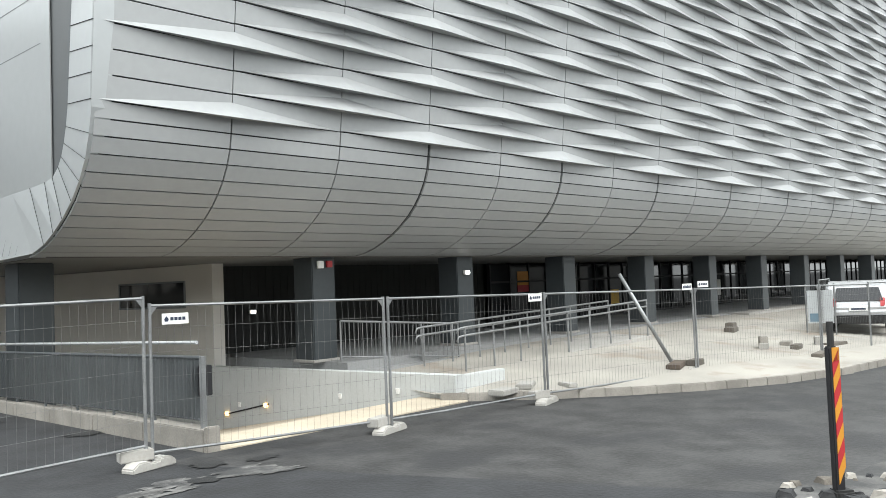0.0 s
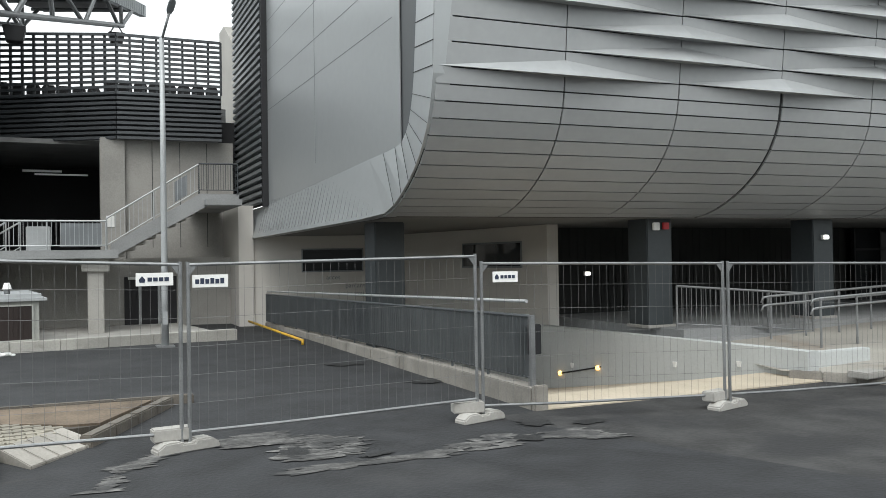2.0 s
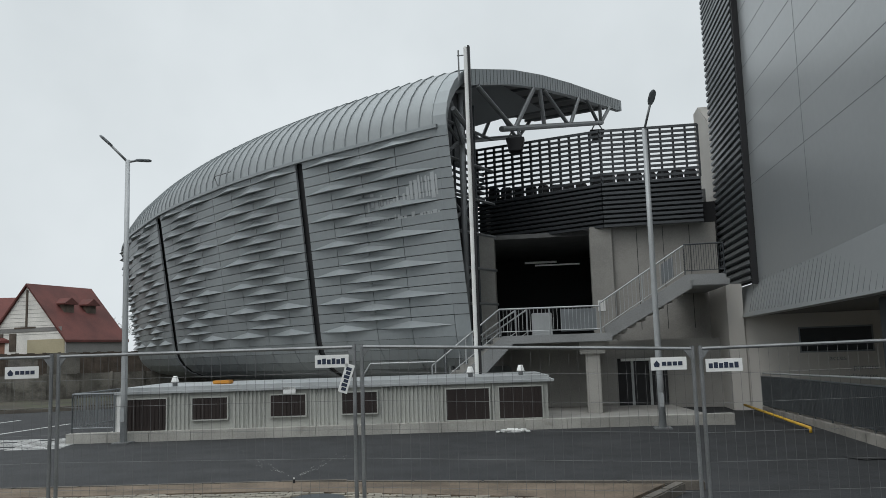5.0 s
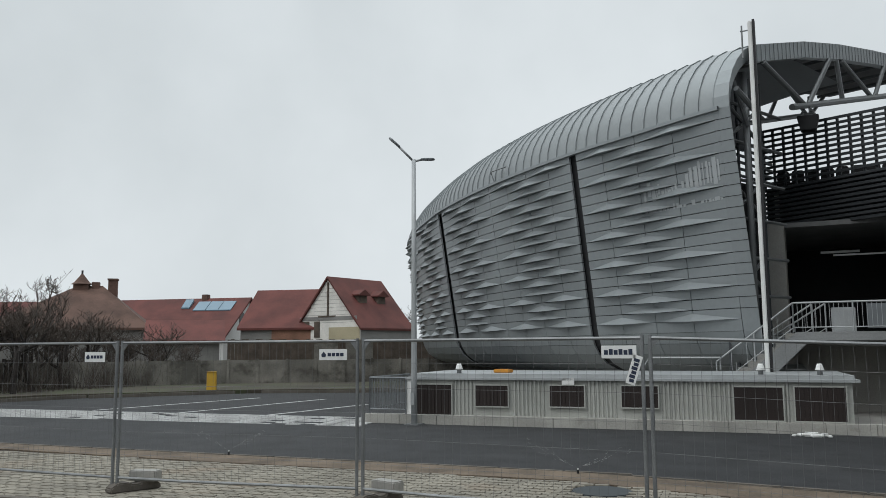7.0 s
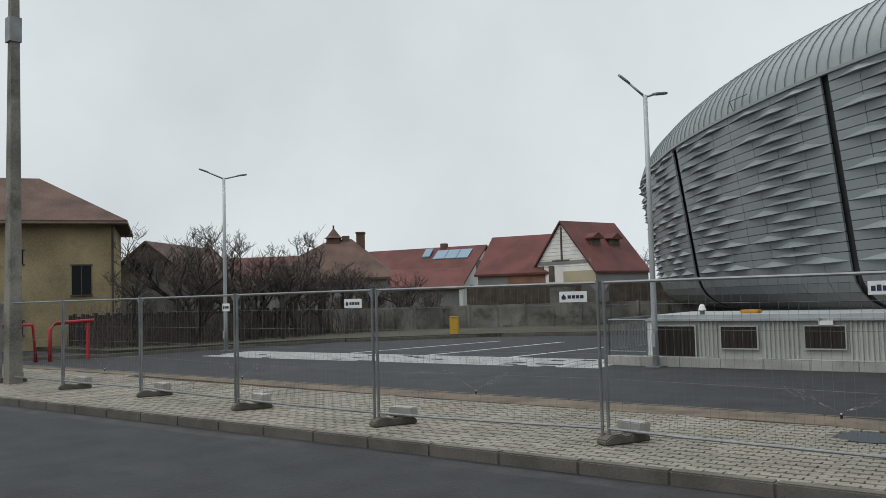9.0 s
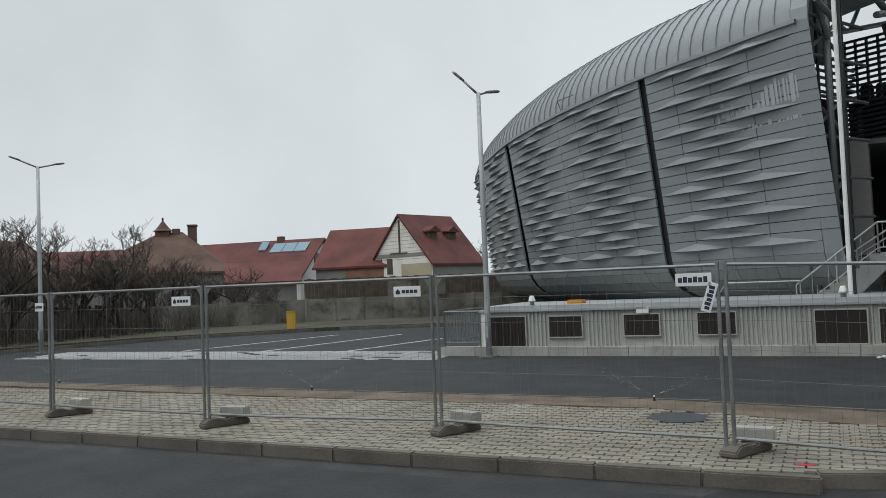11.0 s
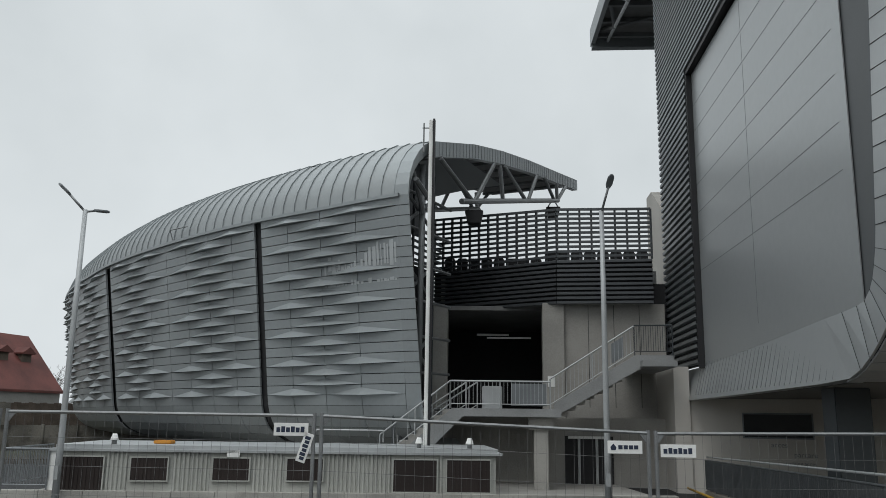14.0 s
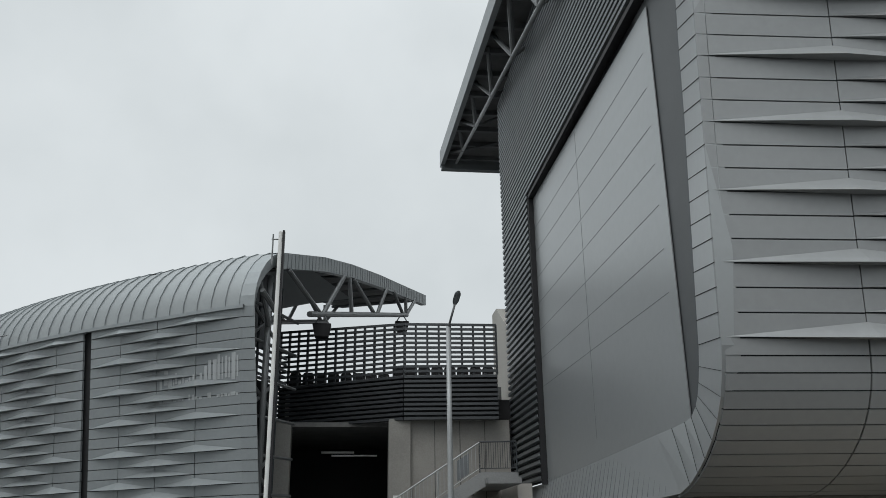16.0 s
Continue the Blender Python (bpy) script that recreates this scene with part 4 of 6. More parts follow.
part("end_panel", Shape().box(5.86, 6.02, 9.6, 9.72, 0.62, 1.02), BLACK, side_rail, "black box on the end post", bevel=0.01)
part("end_post", Shape().box(5.8, 5.86, 9.5, 9.56, 0.1, 1.15), STEEL, side_rail)
solid("ramp_floor", Shape().hexa([(5.97, 9.9, -0.35), (11.0, 10.4, -0.45), (11.0, 26, -3.0), (5.97, 26, -3.0), (5.97, 9.9, -0.05), (11.0, 10.4, -0.12), (11.0, 26, -2.7), (5.97, 26, -2.7)]), SILL,
      "sandy concrete ramp down to the garage", "ramp", kind="structure")
solid("ramp_sill", Shape().hexa([(5.75, 9.3, -0.2), (11.2, 9.6, -0.2), (11.2, 10.6, -0.2), (5.97, 10.15, -0.2), (5.75, 9.3, -0.045), (11.2, 9.6, -0.125), (11.2, 10.6, -0.1), (5.97, 10.15, -0.03)]), SILL,
      "pale concrete sill at the ramp's head", "ramp", kind="structure")
solid("ramp_wall", Shape().prism([(11.1, 9.8, 0), (11.35, 9.8, 0), (10.5, 16.6, 0), (9.75, 24, 0), (9.5, 24, 0), (10.25, 16.6, 0)], (0, 0, -3.0), (0, 0, 0.32)), PALEWALL,
      "pale grey side wall of the ramp", "wall", kind="structure")
solid("ramp_wall", Shape().box(5.97, 11.3, 26, 26.2, -3.2, 2.66), CONCRETEDARK, "end wall over the garage entry", "wall", kind="structure")
far_rail = thing("railing", "pale galvanised railing on the terrace edge", "railing")
railing(far_rail, (11.45, 13.3, 0.4), (14.6, 12.75, 0.16), 0.88, 0.11, STEEL)
pipe = solid("pipe", Shape().tube([(5.25, 19.0, 0.05), (5.15, 24.8, 0.13)], 0.034, 8).tube([(5.25, 19.0, -0.05), (5.25, 19.0, 0.05)], 0.034, 8), YELLOW, "yellow gas pipe lying along the parapet", "pipe", smooth=True)

# walls under stand A
wall_a = thing("wall_west", "beige plastered wall with dark strip windows", "wall", kind="structure")
def face_matrix(x0, y0, x1, y1):
    return Matrix.Translation((x0, y0, 0)) @ Matrix.Rotation(math.atan2(y1 - y0, x1 - x0), 4, "Z")


W1, W2 = face_matrix(5.4, 25.3, 9.6, 23.8), face_matrix(9.6, 23.8, 10.4, 16.5)
part("wall_face", Shape().box(0, 4.46, 0, 0.3, -3, 2.66, W1), RENDERWALL, wall_a)
part("wall_face", Shape().box(0, 7.34, 0, 0.3, -3, 2.66, W2), RENDERWALL, wall_a)
part("wall_end", Shape().box(10.4, 10.7, 16.5, 18.4, -3, 2.66), RENDERWALL, wall_a)
part("wall_pier", Shape().box(4.95, 5.4, 25.2, 28.6, -0.2, 3.6), RENDERWALL, wall_a)
for wm, a, b, z0, z1 in ((W1, 1.5, 3.3, 1.59, 2.23), (W2, 3.72, 6.33, 1.69, 2.26)):
    w = part("window", Shape().box(a, b, -0.012, 0.02, z0, z1, wm), DARKGLASS, wall_a, "dark strip window")
    part("frame", Shape().box(a - 0.04, b + 0.04, -0.03, 0.0, z1, z1 + 0.04, wm).box(a - 0.04, b + 0.04, -0.04, 0, z0 - 0.04, z0, wm).box(a - 0.04, a, -0.03, 0, z0, z1, wm).box(b, b + 0.04, -0.03, 0, z0, z1, wm), RAILSTEEL, w)
for body, u, z, size in (("acces", 2.2, 1.32, 0.2), ("parcare", 2.78, 1.06, 0.2), ("parking acces", 2.55, 0.84, 0.15)):
    me = text_mesh(body, size)
    me.materials.append(RAILSTEEL)
    ob = new("lettering", me)
    ob.matrix_basis = W1 @ Matrix.Translation((u, -0.008, z)) @ Matrix.Rotation(radians(90), 4, "X")
    tagged(ob, "dark grey lettering on the beige wall", "lettering")
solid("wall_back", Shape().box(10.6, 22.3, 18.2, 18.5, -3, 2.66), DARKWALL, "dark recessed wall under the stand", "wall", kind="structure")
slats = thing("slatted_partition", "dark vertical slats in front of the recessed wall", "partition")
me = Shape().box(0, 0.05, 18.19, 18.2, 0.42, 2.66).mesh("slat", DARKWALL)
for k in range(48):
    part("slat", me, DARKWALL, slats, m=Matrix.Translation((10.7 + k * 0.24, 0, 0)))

# columns
me_col = Shape().box(-0.32, 0.32, -0.32, 0.32, 0, 2.26).mesh("shaft", COLUMN, 0.02)
me_foot = Shape().box(-0.36, 0.36, -0.36, 0.36, 0, 0.06).mesh("foot", CONCRETE, 0.01)
for k in range(14):
    x = 11.4 + k * 4.45
    c = thing("column", "dark grey clad square column under the stand", "column", Matrix.Translation((x, 14.3 - 0.05 * (x - 6.5), 0.415)), group="columns under the stand")
    part("shaft", me_col, COLUMN, c)
    part("foot", me_foot, CONCRETE, c)
c = thing("column", "dark grey clad square column beside the garage ramp", "column", Matrix.Translation((6.2, 16.0, -3.0)), group="columns under the stand")
part("shaft", Shape().box(-0.32, 0.32, -0.32, 0.32, 0, 5.66), COLUMN, c, bevel=0.02)

# glazed shop front
shop = thing("shop_front", "dark glazed shop front with black frames", "shop front")
for k in range(58):
    x = 22.4 + k * 1.15
    part("pane", Shape().box(x + 0.03, x + 1.12, 18.0, 18.03, 0.5, 2.6), DARKGLASS, shop)
    part("mullion", Shape().box(x - 0.03, x + 0.03, 17.95, 18.08, 0.42, 2.66), BLACK, shop)
part("transom", Shape().box(22.4, 89, 17.96, 18.06, 1.95, 2.02), BLACK, shop)
part("sill", Shape().box(22.3, 89, 17.94, 18.1, 0.42, 0.52), BLACK, shop)
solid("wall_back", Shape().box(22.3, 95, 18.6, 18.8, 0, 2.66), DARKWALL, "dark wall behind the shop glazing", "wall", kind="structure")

# access ramp with its handrails
access = thing("access_ramp", "concrete access ramp with double galvanised handrails", "ramp")
part("ramp_body", Shape().hexa([(12.8, 11.2, -0.3), (20.5, 10.85, -0.3), (20.5, 12.5, -0.3), (12.8, 12.7, -0.3), (12.8, 11.2, 0.06), (20.5, 10.85, 0.36), (20.5, 12.5, 0.4), (12.8, 12.7, 0.1)]), CONCRETE, access)
for y in (11.25, 12.45):
    a, b = Vector((13.1, y, 0.1)), Vector((20.4, y - 0.33, 0.38))
    for h in (0.95, 0.78):
        up = Vector((0, 0, h))
        part("rail", Shape().tube([a + Vector((-0.25, 0, h - 0.12)), a + Vector((-0.2, 0, h - 0.02)), a + up, b + up], 0.024, 8), STEEL, access, smooth=True)
    for k in range(9):
        q = a.lerp(b, k / 8)
        part("post", Shape().tube([q - Vector((0, 0, 0.2)), q + Vector((0, 0, 0.95))], 0.022, 8), STEEL, access)


# ---- street lamps ----
def street_lamp(x, y, h, arms, label):
    t = thing("street_lamp", label, "street lamp", Matrix.Translation((x, y, fall(x))), group="street lamps")
    part("base_plate", Shape().box(-0.2, 0.2, -0.2, 0.2, -0.02, 0.03), STEEL, t, bevel=0.01)
    part("pole", Shape().tube([(0, 0, 0.02), (0, 0, 1.2), (0, 0, h * 0.6), (0, 0, h)], 0.085, 14, r1=0.055), PAINTSTEEL, t, "galvanised tapered pole", smooth=True)
    part("hatch", Shape().box(-0.05, 0.05, -0.095, -0.07, 0.5, 0.8), PAINTSTEEL, t)
    for az, ln, rise in arms:
        d = Vector((-math.sin(radians(az)), math.cos(radians(az)), 0))
        e = Vector((0, 0, h)) + d * ln + Vector((0, 0, rise))
        arm = part("arm", Shape().tube([(0, 0, h - 0.05), e], 0.03, 8), STEEL, t, smooth=True)
        q = d.to_track_quat("X", "Z").to_matrix().to_4x4()
        tilt = math.atan2(rise, ln)
        head = Shape().prism([(-0.05, -0.04, 0), (0.06, -0.085, 0), (0.26, -0.085, 0), (0.34, -0.03, 0), (0.34, 0.03, 0), (0.26, 0.085, 0), (0.06, 0.085, 0), (-0.05, 0.04, 0)], (0, 0, -0.02), (0, 0, 0.03))
        part("lamp_head", head, RAILSTEEL, t, "dark grey flat lamp head", bevel=0.015, m=Matrix.Translation(e) @ q @ Matrix.Rotation(-tilt, 4, "Y"))


street_lamp(-10.3, 18.8, 6.85, [(118, 0.4, 0.36), (-62, 0.22, 0.0)], "galvanised twin-arm street lamp by the plant building")
street_lamp(2.3, 20.0, 7.1, [(200, 0.4, 0.5)], "galvanised street lamp by the low wall")
street_lamp(-28.0, 17.7, 6.75, [(147, 0.62, 0.22), (-33, 0.55, 0.08)], "galvanised twin-arm street lamp at the car park")
pole = thing("utility_pole", "old concrete utility pole with cables boxes", "utility pole", Matrix.Translation((-20.9, 7.5, 0.1)))
part("shaft", Shape().prism([(-0.19, -0.15, 0), (0.19, -0.15, 0), (0.19, 0.15, 0), (-0.19, 0.15, 0)], (0, 0, -0.1), (0, 0, 0)).hexa([(-0.19, -0.15, 0), (0.19, -0.15, 0), (0.19, 0.15, 0), (-0.19, 0.15, 0), (-0.1, -0.09, 9.6), (0.1, -0.09, 9.6), (0.1, 0.09, 9.6), (-0.1, 0.09, 9.6)]), OLDCONCRETE, pole)
part("bracket", Shape().box(-0.15, 0.15, -0.15, 0.13, 8.2, 8.8), STEEL, pole, "steel bracket")


# ---- mobile fence ----
POSTS = [(-34, 6.3), (-30.6, 6.65), (-27.2, 7.0), (-24.5, 7.2), (-21.4, 7.4), (-18.3, 7.6), (-15.35, 7.88), (-12.0, 7.85), (-8.75, 8.0), (-5.43, 8.6), (-2.06, 8.63), (1.39, 8.95), (4.8, 9.03), (8.12, 8.44), (11.7, 8.24), (16.45, 7.7), (21.2, 6.65), (24.1, 6.28)]


def fence_panel(p, q, h0, h1):
    """One mesh-filled steel fence panel from p to q."""
    d = Vector((q.x - p.x, q.y - p.y, 0))
    L = d.length - 0.08
    rise = (q.z + h1 - p.z - h0) / d.length
    m = Matrix.Translation(p + Vector((0, 0, h0))) @ Matrix.Rotation(math.atan2(d.y, d.x), 4, "Z") @ Matrix(((1, 0, 0, 0.04), (0, 1, 0, 0), (rise, 0, 1, 0), (0, 0, 0, 1)))
    t = thing("site_fence", "galvanised wire mesh site fence panel in concrete feet", "fence", group="site fence panels")
    H = 1.9
    for x in (0, L):
        part("post", Shape().tube([(x, 0, 0.04), (x, 0, H)], 0.021, 8, m), STEEL, t)
    part("top_bar", Shape().tube([(0, 0, H - 0.03), (L, 0, H - 0.03)], 0.017, 8, m), STEEL, t)
    part("bottom_bar", Shape().tube([(0, 0, 0.16), (L * 0.3, 0, 0.15), (L, 0, 0.16)], 0.017, 8, m), STEEL, t)
    for x, s in ((0, 1), (L, -1)):
        part("gusset", Shape().prism([(x, -0.008, H - 0.03), (x + s * 0.1, -0.008, H - 0.03), (x, -0.008, H - 0.16)], (0, 0, 0), (0, 0.016, 0), m), STEEL, t)
    wires = Shape()
    n = int(L / 0.095)
    for k in range(1, n):
        x = L * k / n
        wires.tube([(x, 0, 0.16), (x, 0, H - 0.03)], 0.0016, 3, m)
    for k in range(1, 6):
        wires.tube([(0, 0, 0.16 + k * 0.29), (L, 0, 0.16 + k * 0.29)], 0.002, 3, m)
    part("wire_mesh", wires, WIRE, t, kind="stuff")
    return t


def post_at(i):
    x, y = POSTS[i]
    return Vector((x, y, (0.13 if x < 0 else fall(x)) + 0.02))


for i in range(len(POSTS) - 1):
    fence_panel(post_at(i), post_at(i + 1), 0.0, 0.09 if i == 11 else 0.0)

foot_shape = Shape()
foot_shape.prism([(-0.33, 0, 0), (0.33, 0, 0), (0.33, 0, 0.06), (0.24, 0, 0.12), (0.08, 0, 0.12), (0.06, 0, 0.09), (-0.06, 0, 0.09), (-0.08, 0, 0.12), (-0.24, 0, 0.12), (-0.33, 0, 0.06)], (0, -0.1, 0), (0, 0.1, 0))
foot_mesh = foot_shape.mesh("foot_block", CONCRETE, 0.015)
foot_dark = foot_shape.mesh("foot_block", KERB, 0.015)
brick_mesh = Shape().box(-0.19, 0.19, -0.09, 0.09, 0, 0.13).mesh("concrete_block", CONCRETE, 0.012)
for i, (x, y) in enumerate(POSTS[2:]):
    z = (0.13 if x < 0 else fall(x)) - 0.005
    dark = x < 0
    turn = radians(70 if dark else 15)
    ft = new("ballast_block", foot_dark if dark else foot_mesh)
    tagged(ft, "dark moulded concrete fence foot on the footway" if dark else "pale moulded concrete fence foot on the asphalt", "fence foot", "fence feet")
    ft.matrix_basis = Matrix.Translation((x + (0.1 if dark else 0), y + (0.22 if dark else 0), z)) @ Matrix.Rotation(turn, 4, "Z")
    bl = new("concrete_block", brick_mesh)
    tagged(bl, "loose concrete block weighing down a fence foot", "concrete block", "blocks on fence feet")
    bl.matrix_basis = Matrix.Translation((x + (0.16 if dark else -0.14), y + (0.36 if dark else 0.06), z + 0.112)) @ Matrix.Rotation(0.25 * math.sin(i * 2.4), 4, "Z")


def fence_sign(i, along, z, w=0.36, h=0.13, style=0, swing=0.0):
    p, q = post_at(i), post_at(i + 1)
    c = p.lerp(q, along)
    a = math.atan2(q.y - p.y, q.x - p.x)
    m = Matrix.Translation((c.x, c.y, z)) @ Matrix.Rotation(a, 4, "Z") @ Matrix.Translation((0, -0.035, 0)) @ Matrix.Rotation(swing, 4, "Y")
    t = thing("sign_board", "small white sign wired to the fence", "sign", m, group="signs on the fence")
    part("board", Shape().box(-w / 2, w / 2, -0.006, 0.0, -h / 2, h / 2), WHITE, t, bevel=0.002)
    if style == 0:
        part("emblem", Shape().prism([(-w * 0.40, 0, -0.03), (-w * 0.27, 0, -0.03), (-w * 0.25, 0, 0.0), (-w * 0.335, 0, 0.035), (-w * 0.42, 0, 0.0)], (0, -0.009, 0), (0, -0.005, 0)), INK, t, "dark blue emblem")
        for k in range(4):
            part("bar", Shape().box(w * (-0.19 + 0.15 * k), w * (-0.07 + 0.15 * k), -0.009, -0.005, -0.02, 0.02), INK, t)
    else:
        for k in range(6):
            part("bar", Shape().box(w * (-0.42 + 0.14 * k), w * (-0.31 + 0.14 * k), -0.009, -0.005, -0.028, 0.03 if k % 2 else 0.02), INK, t)


# ---- houses and garden walls behind the car park ----
def wall_run(name, label, pts, h, mat, step, z=0.0):
    run = thing(name, label, "wall", kind="structure")
    me = Shape().box(0.01, step - 0.01, 0, 0.1, -0.2, h).mesh("wall_slab", mat, 0.01)
    post = Shape().box(-0.07, 0.07, -0.06, 0.15, -0.2, h + 0.05).mesh("wall_post", mat, 0.015)
    for x, y, a in line_points(pts, step):
        part("wall_slab", me, mat, run, m=Matrix.Translation((x, y, z)) @ Matrix.Rotation(a, 4, "Z"))
        part("wall_post", post, mat, run, m=Matrix.Translation((x, y, z)) @ Matrix.Rotation(a, 4, "Z"))


solid("bank", slab([(-70, 14), (-31, 14.5), (-29.2, 22.5), (-24, 28.8), (-17, 33), (-10, 40), (-20, 90), (-80, 90)], 0.16, 0.3), EARTH, "rough dark earth and dead grass behind the car park", "ground", kind="structure")


def gable_house(name, label, at, turn, w, d, eave, ridge, wall, roof, over=0.35):
    """Gable towards -y, ridge along y; returns the thing."""
    m = Matrix.Translation(at) @ Matrix.Rotation(radians(turn), 4, "Z")
    t = thing(name, label, "house", m)
    s = Shape().prism([(-w / 2, 0, -0.5), (w / 2, 0, -0.5), (w / 2, 0, eave), (0, 0, ridge - 0.12), (-w / 2, 0, eave)], (0, 0, 0), (0, d, 0))
    part("wall", s, wall, t)
    k = (ridge - eave) / (w / 2)
    for sx in (-1, 1):
        x1 = sx * (w / 2 + over)
        z1 = eave - over * k
        part("roof", Shape().hexa([(0, -over, ridge - 0.1), (x1, -over, z1 - 0.1), (x1, d + over, z1 - 0.1), (0, d + over, ridge - 0.1), (0, -over, ridge + 0.05), (x1, -over, z1 + 0.05), (x1, d + over, z1 + 0.05), (0, d + over, ridge + 0.05)]), roof, t)
    return t


h1 = gable_house("house", "unrendered white block house with steep red tiled roof", (-31.45, 45.5, 0), -10, 5.8, 5.2, 3.35, 6.65, BLOCKWALL, ROOFTILE, 0.15)
joints = Shape()
for k in range(12):
    z = 3.62 + k * 0.25
    joints.box(-2.9 * (6.6 - z) / 3.3 + 0.05, 2.9 * (6.6 - z) / 3.3 - 0.05, -0.012, 0.0, z, z + 0.014)
part("block_joint", joints, GREYPLASTER, h1, "mortar joints between the blocks")
h2 = gable_house("house", "long low house with a dark red tiled roof", (-38.8, 47.5, 0), -75, 6.2, 7.0, 3.45, 6.1, GREYPLASTER, ROOFTILE, 0.2)
part("brick_patch", Shape().box(3.1, 3.15, 2.3, 5.4, 0.0, 3.3), BRICK, h2, "bare brick wall section")
h3 = gable_house("house", "house with red tiled roof and solar panels", (-42.9, 51.0, 0), 103, 7.4, 13.0, 3.1, 5.9, WHITEWALL, ROOFTILE)
part("window", Shape().box(-1.3, -0.6, -0.05, 0.02, 3.7, 4.7), DARKGLASS, h3, "dark gable window")
h7 = gable_house("house", "low annex with a worn brown tiled roof", (-40.6, 39.0, 0), -47, 4.4, 4.2, 2.6, 3.75, GREYPLASTER, ROOFTILE)
h4 = thing("house", "old house with a worn brown hipped tiled roof", "house", Matrix.Translation((-53.5, 37.5, 0)) @ Matrix.Rotation(radians(-48), 4, "Z"))
part("wall", Shape().box(-4, 4, 0, 10, -0.5, 3.6), GREYPLASTER, h4)
part("roof", Shape().add([(-4.3, -0.3, 3.4), (4.3, -0.3, 3.4), (4.3, 10.3, 3.4), (-4.3, 10.3, 3.4), (0, 5.0, 6.5), (0, 6.6, 6.5), (-4.3, -0.3, 3.25), (4.3, -0.3, 3.25), (4.3, 10.3, 3.25), (-4.3, 10.3, 3.25)],
     [(0, 1, 4), (1, 2, 5, 4), (2, 3, 5), (3, 0, 4, 5), (6, 7, 1, 0), (7, 8, 2, 1), (8, 9, 3, 2), (9, 6, 0, 3), (9, 8, 7, 6)]), ROOFOLD, h4)
h5 = gable_house("house", "far house with red tiled roof", (-64, 38, 0), -55, 8, 10, 3.4, 5.6, GREYPLASTER, ROOFTILE)
h6 = gable_house("house", "low dark gabled house behind the trees", (-42.5, 22.0, 0), 35, 6.5, 8, 2.8, 5.3, OLDCONCRETE, ROOFOLD)

# house details: windows, dormers, chimneys, panels
for u, z0, z1, w in ((-2.25, 2.65, 3.72, 0.5), (-1.25, 2.65, 3.72, 0.5)):
    part("window", Shape().box(u, u + w, -0.05, 0.02, z0, z1), WOOD, h1, "narrow dark window")
part("plaster_band", Shape().box(-2.9, 2.9, -0.03, 0.0, -0.2, 1.7).box(-2.6, 2.6, -0.035, 0.0, 3.78, 4.02), GREYPLASTER, h1, "bare grey ring beam")
part("plaster_patch", Shape().box(0.1, 2.85, -0.025, 0.0, 2.3, 3.3), CREAM, h1, "cream plaster patch")
part("beam", Shape().box(-0.06, 0.06, -0.06, 0.0, 4.02, 6.3).box(-0.9, 0.7, -0.05, 0, 3.98, 4.08), WOOD, h1, "dark vertical timber")
part("side_render", Shape().box(2.9, 2.93, 0, 5.2, -0.2, 3.2), GREYPLASTER, h1, "grey plastered side wall")
for y in (1.3, 3.2):
    d = part("dormer", Shape().box(0.8, 1.55, y, y + 0.8, 4.8, 5.45), WOOD, h1, "small roof dormer")
    part("dormer_roof", Shape().prism([(0.2, y - 0.15, 5.5), (0.2, y + 0.4, 5.85), (0.2, y + 0.95, 5.5), (0.2, y + 0.95, 5.42), (0.2, y - 0.15, 5.42)], (0, 0, 0), (1.55, 0, 0)), ROOFTILE, d)
SLOPE = (5.9 - 3.1) / 3.7
for y in (0.7, 1.8, 2.9):
    lo, hi = 5.9 - 1.45 * SLOPE, 5.9 - 0.5 * SLOPE
    part("solar_panel", Shape().hexa([(-1.45, y, lo + 0.08), (-0.5, y, hi + 0.08), (-0.5, y + 1.05, hi + 0.08), (-1.45, y + 1.05, lo + 0.08),
                                       (-1.45, y, lo + 0.15), (-0.5, y, hi + 0.15), (-0.5, y + 1.05, hi + 0.15), (-1.45, y + 1.05, lo + 0.15)]), SOLAR, h3, "solar panel, the sky's reflection put into its pale blue")
part("chimney", Shape().box(-0.25, 0.25, 3.4, 3.9, 5.5, 6.25), ROOFOLD, h3, bevel=0.03)
part("roof_window", Shape().hexa([(-1.2, 4.4, 5.9 - 1.2 * SLOPE + 0.1), (-0.5, 4.4, 5.9 - 0.5 * SLOPE + 0.1), (-0.5, 5.1, 5.9 - 0.5 * SLOPE + 0.1), (-1.2, 5.1, 5.9 - 1.2 * SLOPE + 0.1), (-1.2, 4.4, 5.9 - 1.2 * SLOPE + 0.2), (-0.5, 4.4, 5.9 - 0.5 * SLOPE + 0.35), (-0.5, 5.1, 5.9 - 0.5 * SLOPE + 0.35), (-1.2, 5.1, 5.9 - 1.2 * SLOPE + 0.2)]), SOLAR, h3, "tilted pale roof window")
part("chimney", Shape().box(-0.35, 0.35, 7.0, 7.6, 5.4, 6.9).box(-0.42, 0.42, 6.95, 7.65, 6.9, 7.02), ROOFOLD, h4)
part("chimney", Shape().box(-0.3, 0.3, 5.9, 6.4, 5.9, 6.75), ROOFOLD, h4)
part("turret", Shape().box(-0.5, 0.5, 4.7, 5.7, 5.9, 6.6), ROOFOLD, h4, "small tiled roof turret")
part("finial", Shape().tube([(0, 5.2, 6.6), (0, 5.2, 6.75), (0, 5.2, 7.05), (0, 5.2, 7.35)], 0.75, 10, r1=0.06), ROOFOLD, h4, "small pointed turret cap", smooth=False)
